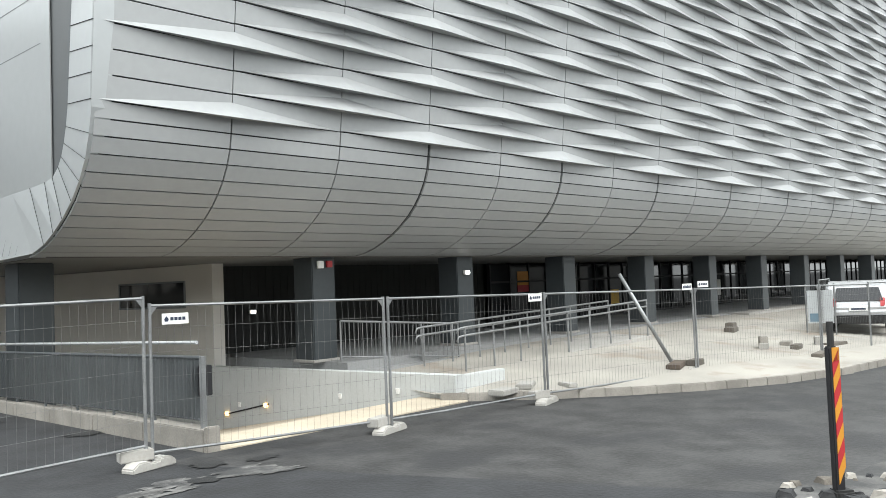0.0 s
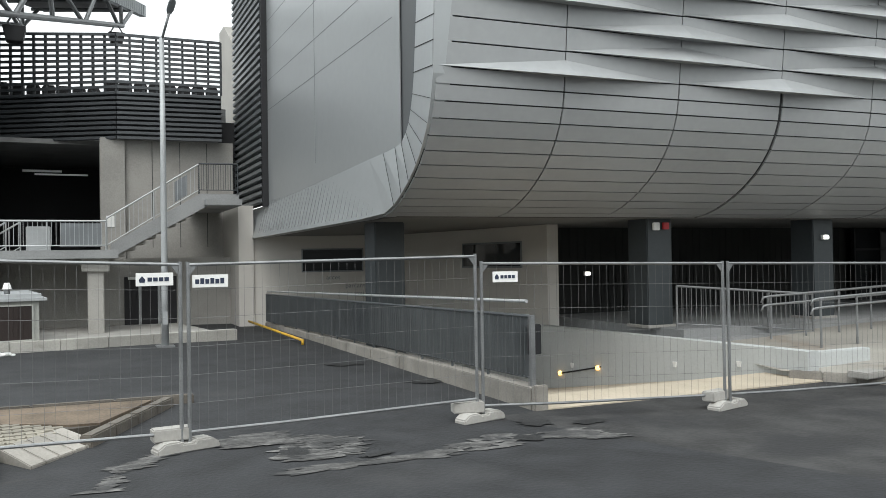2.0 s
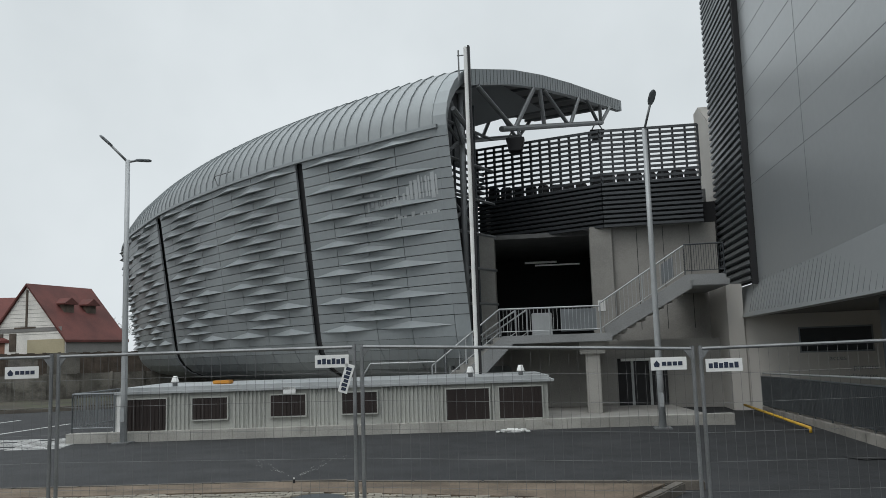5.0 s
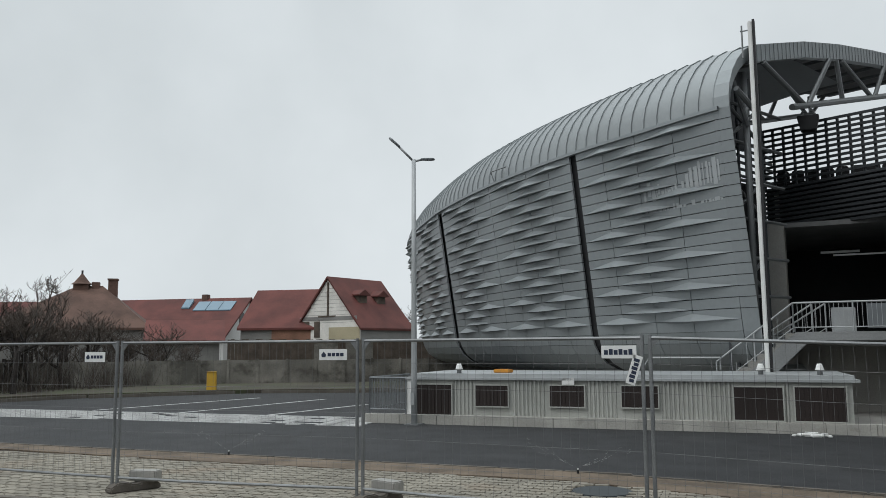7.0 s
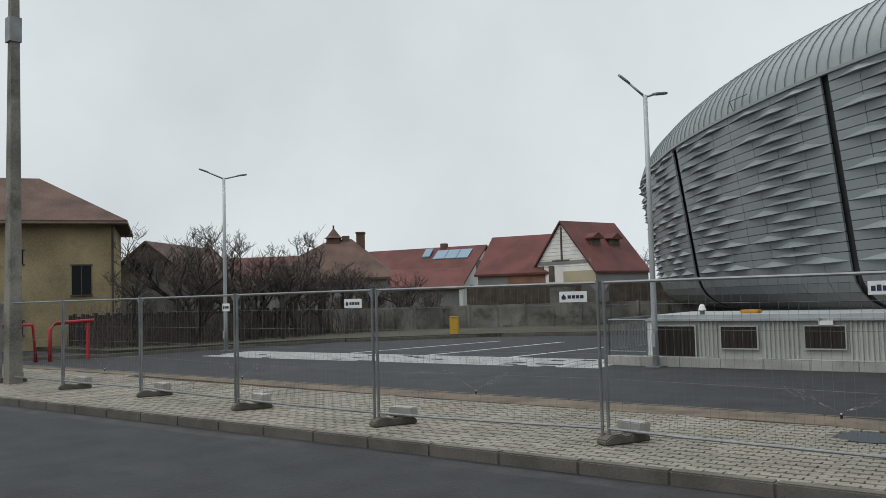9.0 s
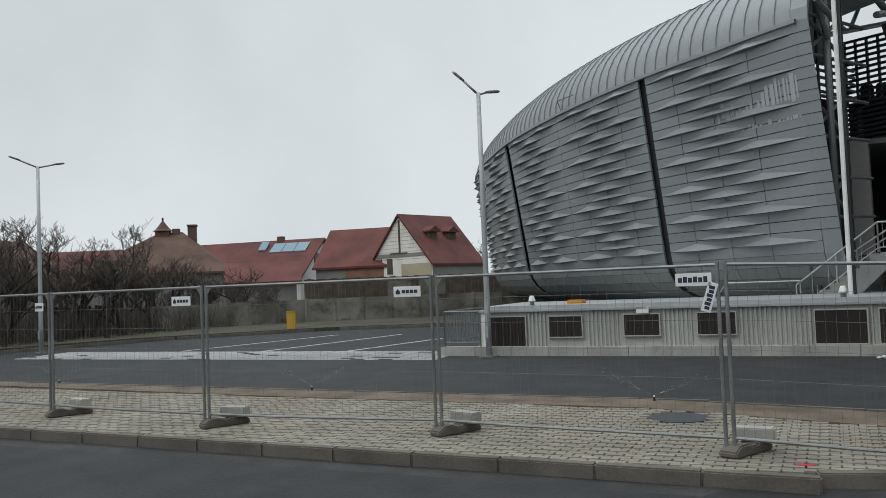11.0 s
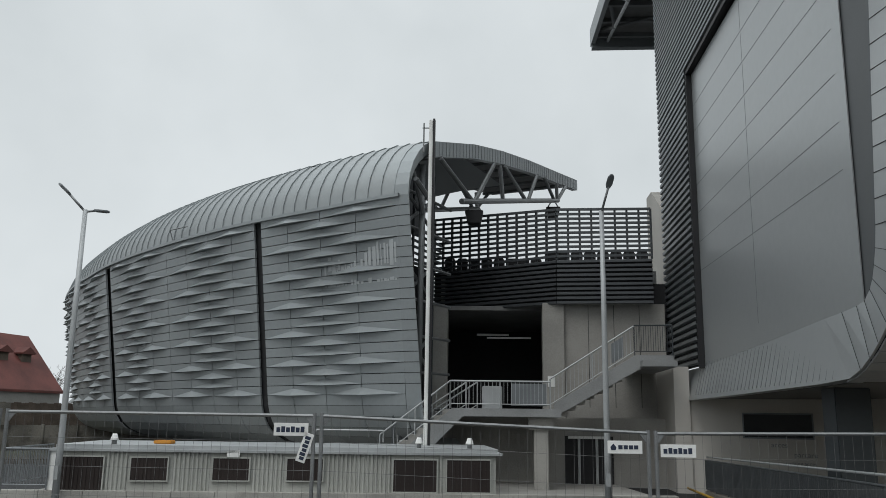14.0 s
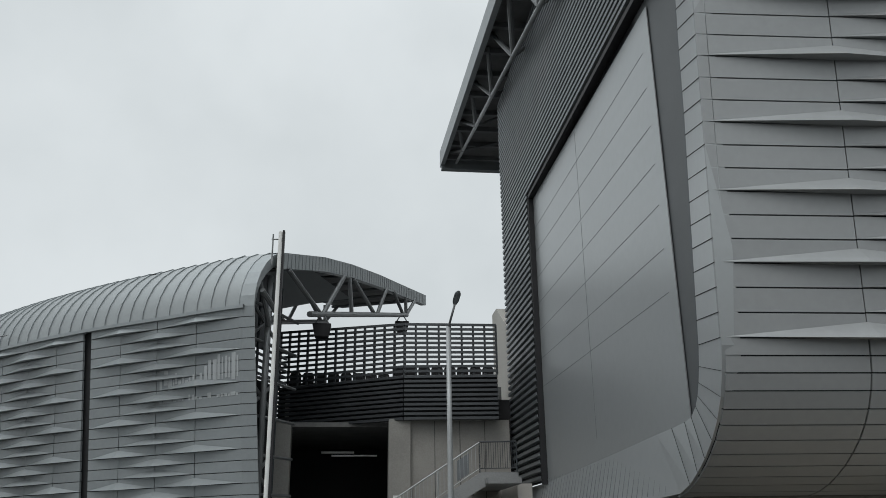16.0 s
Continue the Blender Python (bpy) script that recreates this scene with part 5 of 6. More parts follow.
part("finial_ball", Shape().tube([(0, 5.2, 7.25), (0, 5.2, 7.6)], 0.07, 8), BLACK, h4)
part("window", Shape().box(-1.1, -0.4, -0.05, 0.02, 3.6, 4.4), DARKGLASS, h6)

yh = thing("house", "two-storey ochre plastered house with hipped tiled roof", "house", Matrix.Translation((-42.55, 20.5, 0)) @ Matrix.Rotation(radians(62), 4, "Z"))
part("wall", Shape().box(-12, 0, -7, 0, -0.3, 5.75), OCHRE, yh)
part("roof", Shape().add([(-12.6, -7.6, 5.7), (0.6, -7.6, 5.7), (0.6, 0.6, 5.7), (-12.6, 0.6, 5.7), (-8.5, -3.5, 8.1), (-3.5, -3.5, 8.1), (-12.6, -7.6, 5.55), (0.6, -7.6, 5.55), (0.6, 0.6, 5.55), (-12.6, 0.6, 5.55)],
     [(0, 1, 5, 4), (1, 2, 5), (2, 3, 4, 5), (3, 0, 4), (6, 7, 1, 0), (7, 8, 2, 1), (8, 9, 3, 2), (9, 6, 0, 3), (9, 8, 7, 6)]), ROOFOLD, yh)
for x0, x1, z0, z1 in ((-4.3, -3.7, 3.8, 4.4), (-1.75, -0.95, 2.4, 3.7), (-4.1, -3.7, 0.7, 1.3), (-1.75, -0.85, -0.1, 0.8), (-7.5, -6.7, 3.7, 4.9), (-7.5, -6.7, 0.4, 1.7)):
    w = part("window", Shape().box(x0, x1, -7.03, -6.98, z0, z1), DARKGLASS, yh, "dark old window")
    part("frame", Shape().box(x0 - 0.06, x1 + 0.06, -7.06, -7.0, z1, z1 + 0.06).box(x0 - 0.06, x1 + 0.06, -7.08, -7.0, z0 - 0.06, z0).box((x0 + x1) / 2 - 0.02, (x0 + x1) / 2 + 0.02, -7.05, -7.0, z0, z1), WOOD, w)
part("balcony", Shape().box(-9.5, -5.6, -8.4, -7.0, 2.5, 2.7).box(-9.5, -5.6, -8.4, -8.3, 2.7, 3.6).box(-5.7, -5.6, -8.4, -7.0, 2.7, 3.6), WOOD, yh, "weathered dark timber balcony")
part("balcony_post", Shape().box(-5.75, -5.6, -8.4, -8.25, -0.2, 2.5), OLDCONCRETE, yh)
part("gutter", Shape().tube([(-12.6, -7.65, 5.55), (0.62, -7.65, 5.55)], 0.07, 8).tube([(-0.05, -7.1, 5.5), (-0.05, -7.1, 0)], 0.05, 8), WOOD, yh)


# ---- bare trees ----
def bare_tree(x, y, height, seed, spread=1.0, trunk=0.14, label="bare dark-branched garden tree"):
    rnd = random.Random(seed)
    wood, twigs = Shape(), Shape()

    def grow(p, d, length, r, level):
        n = 3
        pts = [p]
        for _ in range(n):
            d = (d + Vector((rnd.uniform(-0.25, 0.25), rnd.uniform(-0.25, 0.25), rnd.uniform(-0.05, 0.18)))).normalized()
            p = p + d * length / n
            pts.append(p)
        (wood if level < 3 else twigs).tube(pts, r, 6 if level < 2 else 3, r1=r * 0.6)
        if level >= 6:
            return
        for k in range(rnd.randint(2, 3) + (1 if level in (1, 2) else 0)):
            q = pts[rnd.randint(1, n)]
            turn = Vector((rnd.uniform(-1, 1) * spread, rnd.uniform(-1, 1) * spread, rnd.uniform(0.0, 0.75)))
            grow(q, (d * 0.6 + turn).normalized(), length * rnd.uniform(0.55, 0.8), max(r * 0.55, 0.011), level + 1)

    t = thing("tree", label, "tree", Matrix.Translation((x, y, 0.1)), group="bare trees")
    grow(Vector((0, 0, -0.2)), Vector((rnd.uniform(-0.15, 0.15), rnd.uniform(-0.15, 0.15), 1)).normalized(), height * 0.36, trunk, 0)
    part("trunk", wood, BARK, t)
    part("crown", twigs, TWIG, t, kind="stuff")


TREES = [(-33.5, 16.6, 6.6), (-32.2, 18.8, 7.2), (-31.4, 20.6, 7.6), (-32.8, 21.8, 7.4), (-34.2, 23.6, 7.0), (-35.2, 20.0, 7.4), (-34.5, 25.6, 6.4), (-36.0, 27.8, 7.6), (-37.5, 30.0, 6.6), (-35.8, 29.4, 5.2), (-36.5, 32.5, 5.6), (-35.4, 62, 9.6), (-38, 23, 7.0), (-37, 17.0, 6.0), (-30.9, 18.0, 6.6), (-31.0, 22.6, 6.8), (-33.2, 19.6, 7.8), (-32.2, 24.4, 6.6), (-35.6, 23.0, 7.6), (-34.8, 31.5, 5.0), (-37.8, 26.0, 7.2), (-33.0, 26.4, 6.2), (-33.8, 28.2, 7.4), (-34.0, 33.0, 6.2), (-32.8, 23.0, 7.4), (-36.8, 21.0, 7.6)]
for k, (x, y, h) in enumerate(TREES):
    bare_tree(x, y, h * 0.8, 11 + k, 1.25)
for k, (x, y, h) in enumerate(((-33.6, 32.5, 4.6), (-34.5, 31.6, 4.2), (-32.6, 33.4, 4.0))):
    bare_tree(x, y, h, 70 + k, 1.6, 0.09, "dense leafless shrub behind the garden wall")
brush = Shape()
rnd = random.Random(5)
for k in range(1500):
    t = rnd.random() ** 1.5
    x, y = -33.6 + 1.6 * t + rnd.uniform(-1.6, 1.6) - 2.0 * max(0, t - 0.6), 15.5 + 17 * t + rnd.uniform(-1.0, 1.0)
    h = rnd.uniform(0.5, 1.9)
    d = Vector((rnd.uniform(-0.5, 0.5), rnd.uniform(-0.5, 0.5), 1)) * h
    p = Vector((x, y, 0.1))
    brush.tube([p, p + d * 0.5 + Vector((rnd.uniform(-0.1, 0.1), rnd.uniform(-0.1, 0.1), 0)), p + d], 0.014, 3, r1=0.004)
solid("brushwood", brush, TWIG, "tangle of leafless brushwood along the garden wall", "shrubs", kind="stuff")
wall_run("garden_wall", "weathered precast concrete garden wall", [(-35.5, 20.0), (-33.6, 26.5), (-29.5, 33.5), (-23, 38.5), (-14, 43)], 1.25, OLDCONCRETE, 1.5, 0.1)
box = solid("utility_cabinet", Shape().box(-0.2, 0.2, -0.14, 0.14, 0, 0.86).box(-0.22, 0.22, -0.16, 0.16, 0.86, 0.9), YELLOW, "yellow plastic utility cabinet at the car park's edge", "cabinet", bevel=0.04, m=Matrix.Translation((-25.5, 28.1, 0.05)) @ Matrix.Rotation(0.6, 4, "Z"))
barrier = thing("barrier", "red tubular steel barrier at the footway", "barrier")
part("frame", Shape().tube([(-29.7, 11.8, 0), (-29.75, 11.8, 1.1), (-29.6, 11.95, 1.32), (-29.4, 13.2, 1.38)], 0.07, 10), RED, barrier, smooth=True)
part("leg", Shape().tube([(-29.45, 13.0, 0), (-29.45, 13.0, 1.36)], 0.06, 10), RED, barrier)
barrier2 = thing("barrier", "red tubular steel barrier at the footway", "barrier")
part("frame", Shape().tube([(-30.0, 10.0, 0), (-30.0, 10.0, 1.1), (-30.0, 10.2, 1.3), (-29.9, 11.3, 1.3), (-29.9, 11.4, 0)], 0.07, 10), RED, barrier2, smooth=True)

# car park markings
marks = thing("parking_marking", "worn white parking lines on the asphalt", "road marking", kind="structure")
for x0, y0, x1, y1 in ((-22.19, 19.06, -21.41, 26.35), (-18.82, 18.85, -18.47, 26.62), (-15.74, 19.21, -15.4, 24.72)):
    d = Vector((x1 - x0, y1 - y0, 0)).normalized()
    n = Vector((-d.y, d.x, 0)) * 0.07
    part("line", Shape().hexa([Vector((x0, y0, -0.05)) - n, Vector((x0, y0, -0.05)) + n, Vector((x1, y1, -0.05)) + n, Vector((x1, y1, -0.05)) - n, Vector((x0, y0, 0.005)) - n, Vector((x0, y0, 0.005)) + n, Vector((x1, y1, 0.005)) + n, Vector((x1, y1, 0.005)) - n]), ROADPAINT, marks)


# ---- smaller things ----
fence_sign(8, 0.90, 1.86)
fence_sign(7, 0.88, 1.84)
fence_sign(9, 0.92, 1.88, style=1)
fence_sign(9, 0.965, 1.70, w=0.3, h=0.1, style=1, swing=radians(-72))
fence_sign(10, 0.915, 1.75)
fence_sign(11, 0.075, 1.72, style=1)
fence_sign(12, 0.098, 1.68, w=0.32)
fence_sign(13, 0.93, 1.68)
fence_sign(14, 0.94, 1.72, style=1)
fence_sign(15, 0.06, 1.76)
fence_sign(6, 0.93, 1.82, w=0.22)

# dust and patches on the asphalt
def stain_patch(outline, z, mat, label):
    """Cement dust as many small ragged flakes, or one damp blot with a wavy edge."""
    rs = random.Random(len(outline) * 7 + int(outline[0][0] * 10))
    x0, x1 = min(p[0] for p in outline), max(p[0] for p in outline)
    y0, y1 = min(p[1] for p in outline), max(p[1] for p in outline)
    s = Shape()

    def blot(x, y, rx, ry, n, h):
        turn, wave = rs.uniform(-0.25, 0.25), [rs.uniform(0.65, 1.25) for _ in range(n)]
        ring = []
        for i in range(n):
            t = 2 * math.pi * i / n
            u, v = rx * wave[i] * math.cos(t), ry * wave[i] * math.sin(t)
            ring.append((x + u * math.cos(turn) - v * math.sin(turn), y + u * math.sin(turn) + v * math.cos(turn)))
        s.add([(u, v, fall(u) + h) for u, v in ring], [tuple(range(n))])

    def within(x, y):
        odd = False
        for (ax, ay), (bx, by) in zip(outline, outline[1:] + outline[:1]):
            if (ay > y) != (by > y) and x < ax + (y - ay) * (bx - ax) / (by - ay):
                odd = not odd
        return odd

    if mat is DAMP:
        blot((x0 + x1) / 2, (y0 + y1) / 2, (x1 - x0) * 0.48, (y1 - y0) * 0.42, 22, z + 0.003)
    else:
        k = 0
        for _ in range(900):
            x, y = rs.uniform(x0, x1), rs.uniform(y0, y1)
            if within(x, y):
                r = 0.01 + 0.085 * rs.random() ** 3
                blot(x, y, r * rs.uniform(1.2, 2.6), r * 0.6, 9, z + 0.00001 * k)
                k += 1
    solid("stain", s, mat, label, "stain", kind="structure")


stain_patch([(2.42, 9.11), (2.8, 8.99), (3.09, 8.69), (3.03, 8.09), (2.63, 7.93), (2.16, 8.0)], 0.0066, DUST, "streak of dried cement dust on the asphalt")
stain_patch([(2.08, 7.66), (3.06, 7.76), (3.69, 7.82), (4.55, 8.24), (4.84, 8.07), (4.55, 7.7), (3.71, 7.54), (2.83, 7.54), (2.03, 7.46)], 0.0072, DUST, "streak of dried cement dust on the asphalt")
stain_patch([(5.07, 8.09), (5.58, 8.15), (5.62, 7.81), (5.86, 7.64), (5.69, 7.51), (5.37, 7.73), (5.04, 7.86)], 0.0078, DUST, "streak of dried cement dust on the asphalt")
stain_patch([(1.58, 9.14), (2.08, 9.34), (2.48, 9.4), (2.33, 8.75), (1.87, 8.78)], 0.0084, DUST, "streak of dried cement dust on the asphalt")
stain_patch([(0.48, 7.65), (0.64, 8.06), (0.7, 8.49), (0.96, 8.7), (1.18, 8.94), (1.19, 8.78), (0.94, 8.49), (0.76, 8.28), (0.69, 7.92), (0.57, 7.62)], 0.0090, DUST, "streak of dried cement dust on the asphalt")
stain_patch([(4.66, 8.1), (4.85, 8.1), (5.0, 7.9), (4.9, 7.75), (4.61, 7.8)], 0.0096, DAMP, "dark damp patch on the asphalt")
stain_patch([(5.16, 8.67), (5.46, 8.86), (5.57, 8.64), (5.38, 8.38), (5.09, 8.37)], 0.0102, DAMP, "dark damp patch on the asphalt")
stain_patch([(2.28, 8.53), (2.5, 8.54), (2.55, 8.37), (2.37, 8.21), (2.19, 8.12)], 0.0108, DAMP, "dark damp patch on the asphalt")
stain_patch([(2.87, 7.92), (3.15, 7.98), (3.29, 7.88), (3.08, 7.8)], 0.0114, DAMP, "dark damp patch on the asphalt")
stain_patch([(5.17, 12.34), (5.69, 12.65), (6.13, 12.5), (6.05, 12.05), (5.46, 12.0)], 0.0120, DAMP, "dark damp patch on the asphalt")
stain_patch([(5.68, 8.42), (6.09, 8.54), (6.19, 8.45), (5.81, 8.25)], 0.0126, DAMP, "dark damp patch on the asphalt")
stain_patch([(4.58, 15.29), (5.06, 15.38), (5.37, 14.75), (4.84, 14.68)], 0.0132, DAMP, "dark damp patch on the asphalt")
solid("rubble_base", slab([(7.0, 2.9), (7.5, 2.75), (8.0, 2.8), (8.6, 2.55), (9.4, 2.5), (11, 2.1), (13, 1.2), (9.5, 1.0), (7.6, 1.5), (6.9, 2.2), (7.15, 2.55)], 0.02, 0.05), DUST, "broken pale mortar bed by the roadside", "ground", kind="structure")
rnd = random.Random(3)
for k in range(26):
    a, r = rnd.uniform(0, 6.28), rnd.uniform(0.15, 0.95)
    x, y = 7.8 + r * math.cos(a) * 1.2, 2.35 + r * math.sin(a) * 0.55
    s = rnd.uniform(0.03, 0.1)
    solid("rubble", Shape().hexa([(-s, -s * 0.7, 0), (s, -s * 0.8, 0), (s * 0.9, s * 0.7, 0), (-s * 0.8, s * 0.6, 0), (-s * 0.6, -s * 0.5, s * 0.8), (s * 0.7, -s * 0.4, s * 0.6), (s * 0.5, s * 0.5, s * 0.7), (-s * 0.5, s * 0.4, s * 0.5)]),
          (ASPHALT, KERB, ASPHALT, KERBPALE)[k % 4], "broken lump of mortar or asphalt by the roadside", "rubble", group="rubble round the marker post", m=Matrix.Translation((x, y, fall(x) + 0.015)) @ Matrix.Rotation(a, 4, "Z"))

# roadside marker with slanting stripes
marker = thing("road_marker", "red and yellow striped roadside marker board", "road marker", Matrix.Translation((7.81, 2.35, fall(7.8))) @ Matrix.Rotation(radians(-38), 4, "Z"))
part("foot", Shape().box(-0.1, 0.09, -0.08, 0.08, 0, 0.09), RUBBER, marker, "black rubber foot", bevel=0.02)
part("board", Shape().box(-0.08, 0.015, -0.035, 0.035, 0.08, 1.36), BLACK, marker, "black edge", bevel=0.012)
part("peg", Shape().tube([(-0.03, 0, 1.34), (-0.03, 0, 1.58)], 0.03, 8), RUBBER, marker)
for k in range(9):
    z = 0.14 + k * 0.135
    part("stripe", Shape().hexa([(-0.05, -0.041, z), (0.02, -0.041, z + (0.15 if k < 8 else 0.02)), (0.02, -0.034, z + (0.15 if k < 8 else 0.02)), (-0.05, -0.034, z), (-0.05, -0.041, z + 0.13), (0.02, -0.041, min(z + 0.28, 1.35)), (0.02, -0.034, min(z + 0.28, 1.35)), (-0.05, -0.034, z + 0.13)]),
         (ORANGE, RED)[k % 2], marker)

# leaning tube and clutter on the forecourt
solid("leaning_tube", Shape().tube([(16.84, 8.4, -0.06), (16.46, 9.45, 2.05)], 0.042, 12), STEEL, "pale steel tube leaning over the forecourt", "tube", smooth=True)
for x, y, w, d, h, a, mt in ((16.35, 8.1, 1.1, 0.3, 0.1, 0.3, WOOD), (16.8, 7.9, 0.5, 0.24, 0.14, 0.1, KERB), (24.5, 10.3, 0.7, 0.3, 0.16, 0.2, KERB), (25.2, 10.6, 0.4, 0.25, 0.24, 0.1, KERB), (12.4, 9.2, 0.62, 0.3, 0.09, 0.5, CONCRETE), (11.6, 9.1, 0.55, 0.34, 0.1, 0.1, CONCRETE), (12.9, 8.6, 0.4, 0.2, 0.08, 1.2, CONCRETE),
                            (21.0, 8.0, 0.45, 0.22, 0.16, 0.3, CONCRETE), (21.6, 7.4, 0.5, 0.2, 0.14, 0.1, KERB), (23.0, 7.3, 0.4, 0.2, 0.25, 0.4, CONCRETE), (20.6, 6.5, 0.9, 0.25, 0.1, 0.1, KERB), (22.3, 7.9, 0.6, 0.25, 0.13, 0.2, KERBPALE), (23.4, 7.0, 0.9, 0.3, 0.1, -0.1, KERB), (21.1, 8.05, 0.3, 0.2, 0.32, 0.5, KERBPALE)):
    solid("concrete_block", Shape().box(-w / 2, w / 2, -d / 2, d / 2, 0, h), mt, "loose concrete block on the pale forecourt", "concrete block", group="blocks on the forecourt", bevel=0.015,
          m=Matrix.Translation((x, y, court_z(x, y) - 0.012)) @ Matrix.Rotation(a, 4, "Z"))
for x, y, w, h in ((25.0, 12.2, 5.0, 0.14), (30.0, 11.9, 7.0, 0.14), (31, 12.3, 7.0, 0.28)):
    solid("step", Shape().box(x, x + w, y, y + 0.9, -0.2, 0.16 + h), CONCRETE, "low concrete step before the terrace", "step", kind="structure", bevel=0.01)
solid("ramp_coping", Shape().box(11.36, 12.8, 9.98, 10.16, -0.2, 0.27), PALEWALL, "pale low wall at the ramp's head", "wall", kind="structure", bevel=0.015)
board = thing("notice_board", "pale site notice board behind the fence", "sign", Matrix.Translation((26.2, 8.2, -0.25)) @ Matrix.Rotation(radians(-75), 4, "Z"))
part("panel", Shape().box(-0.36, 0.36, -0.02, 0.02, 0.6, 1.6), PALEGREY, board, bevel=0.005)
part("picture", Shape().box(-0.3, -0.05, -0.03, -0.02, 0.65, 0.9), SOLAR, board, "pale blue printed field")
for x in (-0.4, 0.4):
    part("leg", Shape().tube([(x, 0, 0), (x, 0, 1.8)], 0.025, 8), STEEL, board)
fence_panel(Vector((25.2, 7.9, -0.2)), Vector((28.5, 8.6, -0.2)), 0, 0)
fence_panel(Vector((24.1, 6.3, -0.3)), Vector((27.5, 6.0, -0.35)), 0, 0)


# the parked car
def parked_car(at, turn):
    t = thing("car", "silver compact off-road car parked by the forecourt", "car", Matrix.Translation(at) @ Matrix.Rotation(radians(turn), 4, "Z"))
    side = [(-2.2, 0, 0.35), (-2.25, 0, 0.75), (-2.15, 0, 1.0), (-1.95, 0, 1.42), (-1.6, 0, 1.6), (0.1, 0, 1.62), (0.9, 0, 1.2), (1.95, 0, 0.98), (2.2, 0, 0.7), (2.2, 0, 0.35)]
    part("body", Shape().prism(side, (0, -0.9, 0), (0, 0.9, 0)), CARPAINT, t, bevel=0.07)
    part("rear_window", Shape().hexa([(-2.19, -0.68, 1.03), (-2.12, -0.68, 1.03), (-2.12, 0.68, 1.03), (-2.19, 0.68, 1.03), (-1.99, -0.58, 1.42), (-1.9, -0.58, 1.42), (-1.9, 0.58, 1.42), (-1.99, 0.58, 1.42)]), CARGLASS, t, "dark rear window")
    for s in (-1, 1):
        part("side_window", Shape().prism([(-1.7, 0, 1.05), (-1.5, 0, 1.48), (0.0, 0, 1.5), (0.7, 0, 1.1)], (0, s * 0.895, 0), (0, s * 0.91, 0)), CARGLASS, t, "dark side window")
        part("tail_light", Shape().hexa([(-2.26, s * 0.6, 0.85), (-2.1, s * 0.91, 0.85), (-2.05, s * 0.91, 1.05), (-2.2, s * 0.6, 1.02), (-2.22, s * 0.6, 0.97), (-2.08, s * 0.92, 0.97), (-2.0, s * 0.9, 1.12), (-2.16, s * 0.6, 1.1)]), RED, t, "red tail light")
        for x in (-1.35, 1.35):
            w = part("wheel", Shape().tube([(x, s * 0.7, 0.34), (x, s * 0.92, 0.34)], 0.34, 20), RUBBER, t, "black tyre")
            part("rim", Shape().tube([(x, s * 0.9, 0.34), (x, s * 0.935, 0.34)], 0.22, 16), STEEL, w)
    part("bumper", Shape().box(-2.32, -2.15, -0.85, 0.85, 0.32, 0.58), RUBBER, t, "black rear bumper", bevel=0.04)
    part("number_plate", Shape().box(-2.28, -2.24, -0.26, 0.26, 0.72, 0.83), WHITE, t, "white plate with a plain bar")
    part("plate_bar", Shape().box(-2.285, -2.28, -0.2, 0.2, 0.75, 0.8), INK, t)


parked_car((29.2, 7.9, court_z(29.2, 7.9)), 14)

# fittings under the stand
solid("alarm_box", Shape().box(11.2, 11.36, 13.66, 13.72, 2.42, 2.58), WHITE, "small white box high on a column", "box", bevel=0.01)
solid("alarm_box", Shape().box(11.45, 11.6, 13.66, 13.72, 2.44, 2.58), RED, "small red alarm box high on a column", "box", bevel=0.01)
cable = thing("ramp_lights", "two amber lamps joined by a conduit on the ramp wall", "lamp")
part("conduit", Shape().tube([(10.49, 14.6, -0.43), (10.32, 16.0, -0.73)], 0.018, 6), BLACK, cable)
for x, y, z in ((10.34, 15.91, -0.705), (10.49, 14.67, -0.458)):
    part("lamp", Shape().tube([(x - 0.05, y, z), (x, y, z)], 0.05, 12), AMBER, cable, "amber lamp")
for x, y, z in ((10.38, 15.5, -0.54), (10.75, 12.56, -0.22), (10.93, 11.1, -0.06)):
    solid("wall_tag", Shape().hexa([(x - 0.025, y - 0.025, z), (x + 0.01, y - 0.025, z), (x + 0.01, y + 0.025, z), (x - 0.025, y + 0.025, z), (x - 0.03, y - 0.045, z + 0.1), (x + 0.01, y - 0.045, z + 0.1), (x + 0.01, y + 0.045, z + 0.1), (x - 0.03, y + 0.045, z + 0.1)]), WHITE,
          "small white tag on the ramp wall", "tag", group="tags on the ramp wall")
for x, y, z in ((12.6, 18.08, 1.45), (15.85, 13.43, 2.25)):
    lm = thing("wall_lamp", "small lit white floodlight under the stand", "lamp", Matrix.Translation((x, y, z)))
    part("housing", Shape().box(-0.09, 0.09, 0.0, 0.08, -0.05, 0.06), WHITE, lm, bevel=0.01)
    part("lens", Shape().box(-0.075, 0.075, -0.012, 0.0, -0.035, 0.045), GLOW, lm)
for x, col, z0, z1, y in ((24.0, ORANGE, 1.85, 2.35, 17.99), (24.0, RED, 1.6, 1.85, 17.99), (30.5, YELLOW, 0.9, 1.5, 17.99), (33.0, WHITE, 1.2, 1.9, 17.99), (41, WHITE, 0.9, 1.7, 17.99), (47.5, WHITE, 1.0, 2.2, 17.99), (55, WHITE, 1.6, 2.4, 17.99)):
    solid("window_poster", Shape().box(x, x + 0.7, y - 0.02, y - 0.005, z0, z1), col, "coloured poster on the dark shop glass", "poster", group="posters on the shop glass")

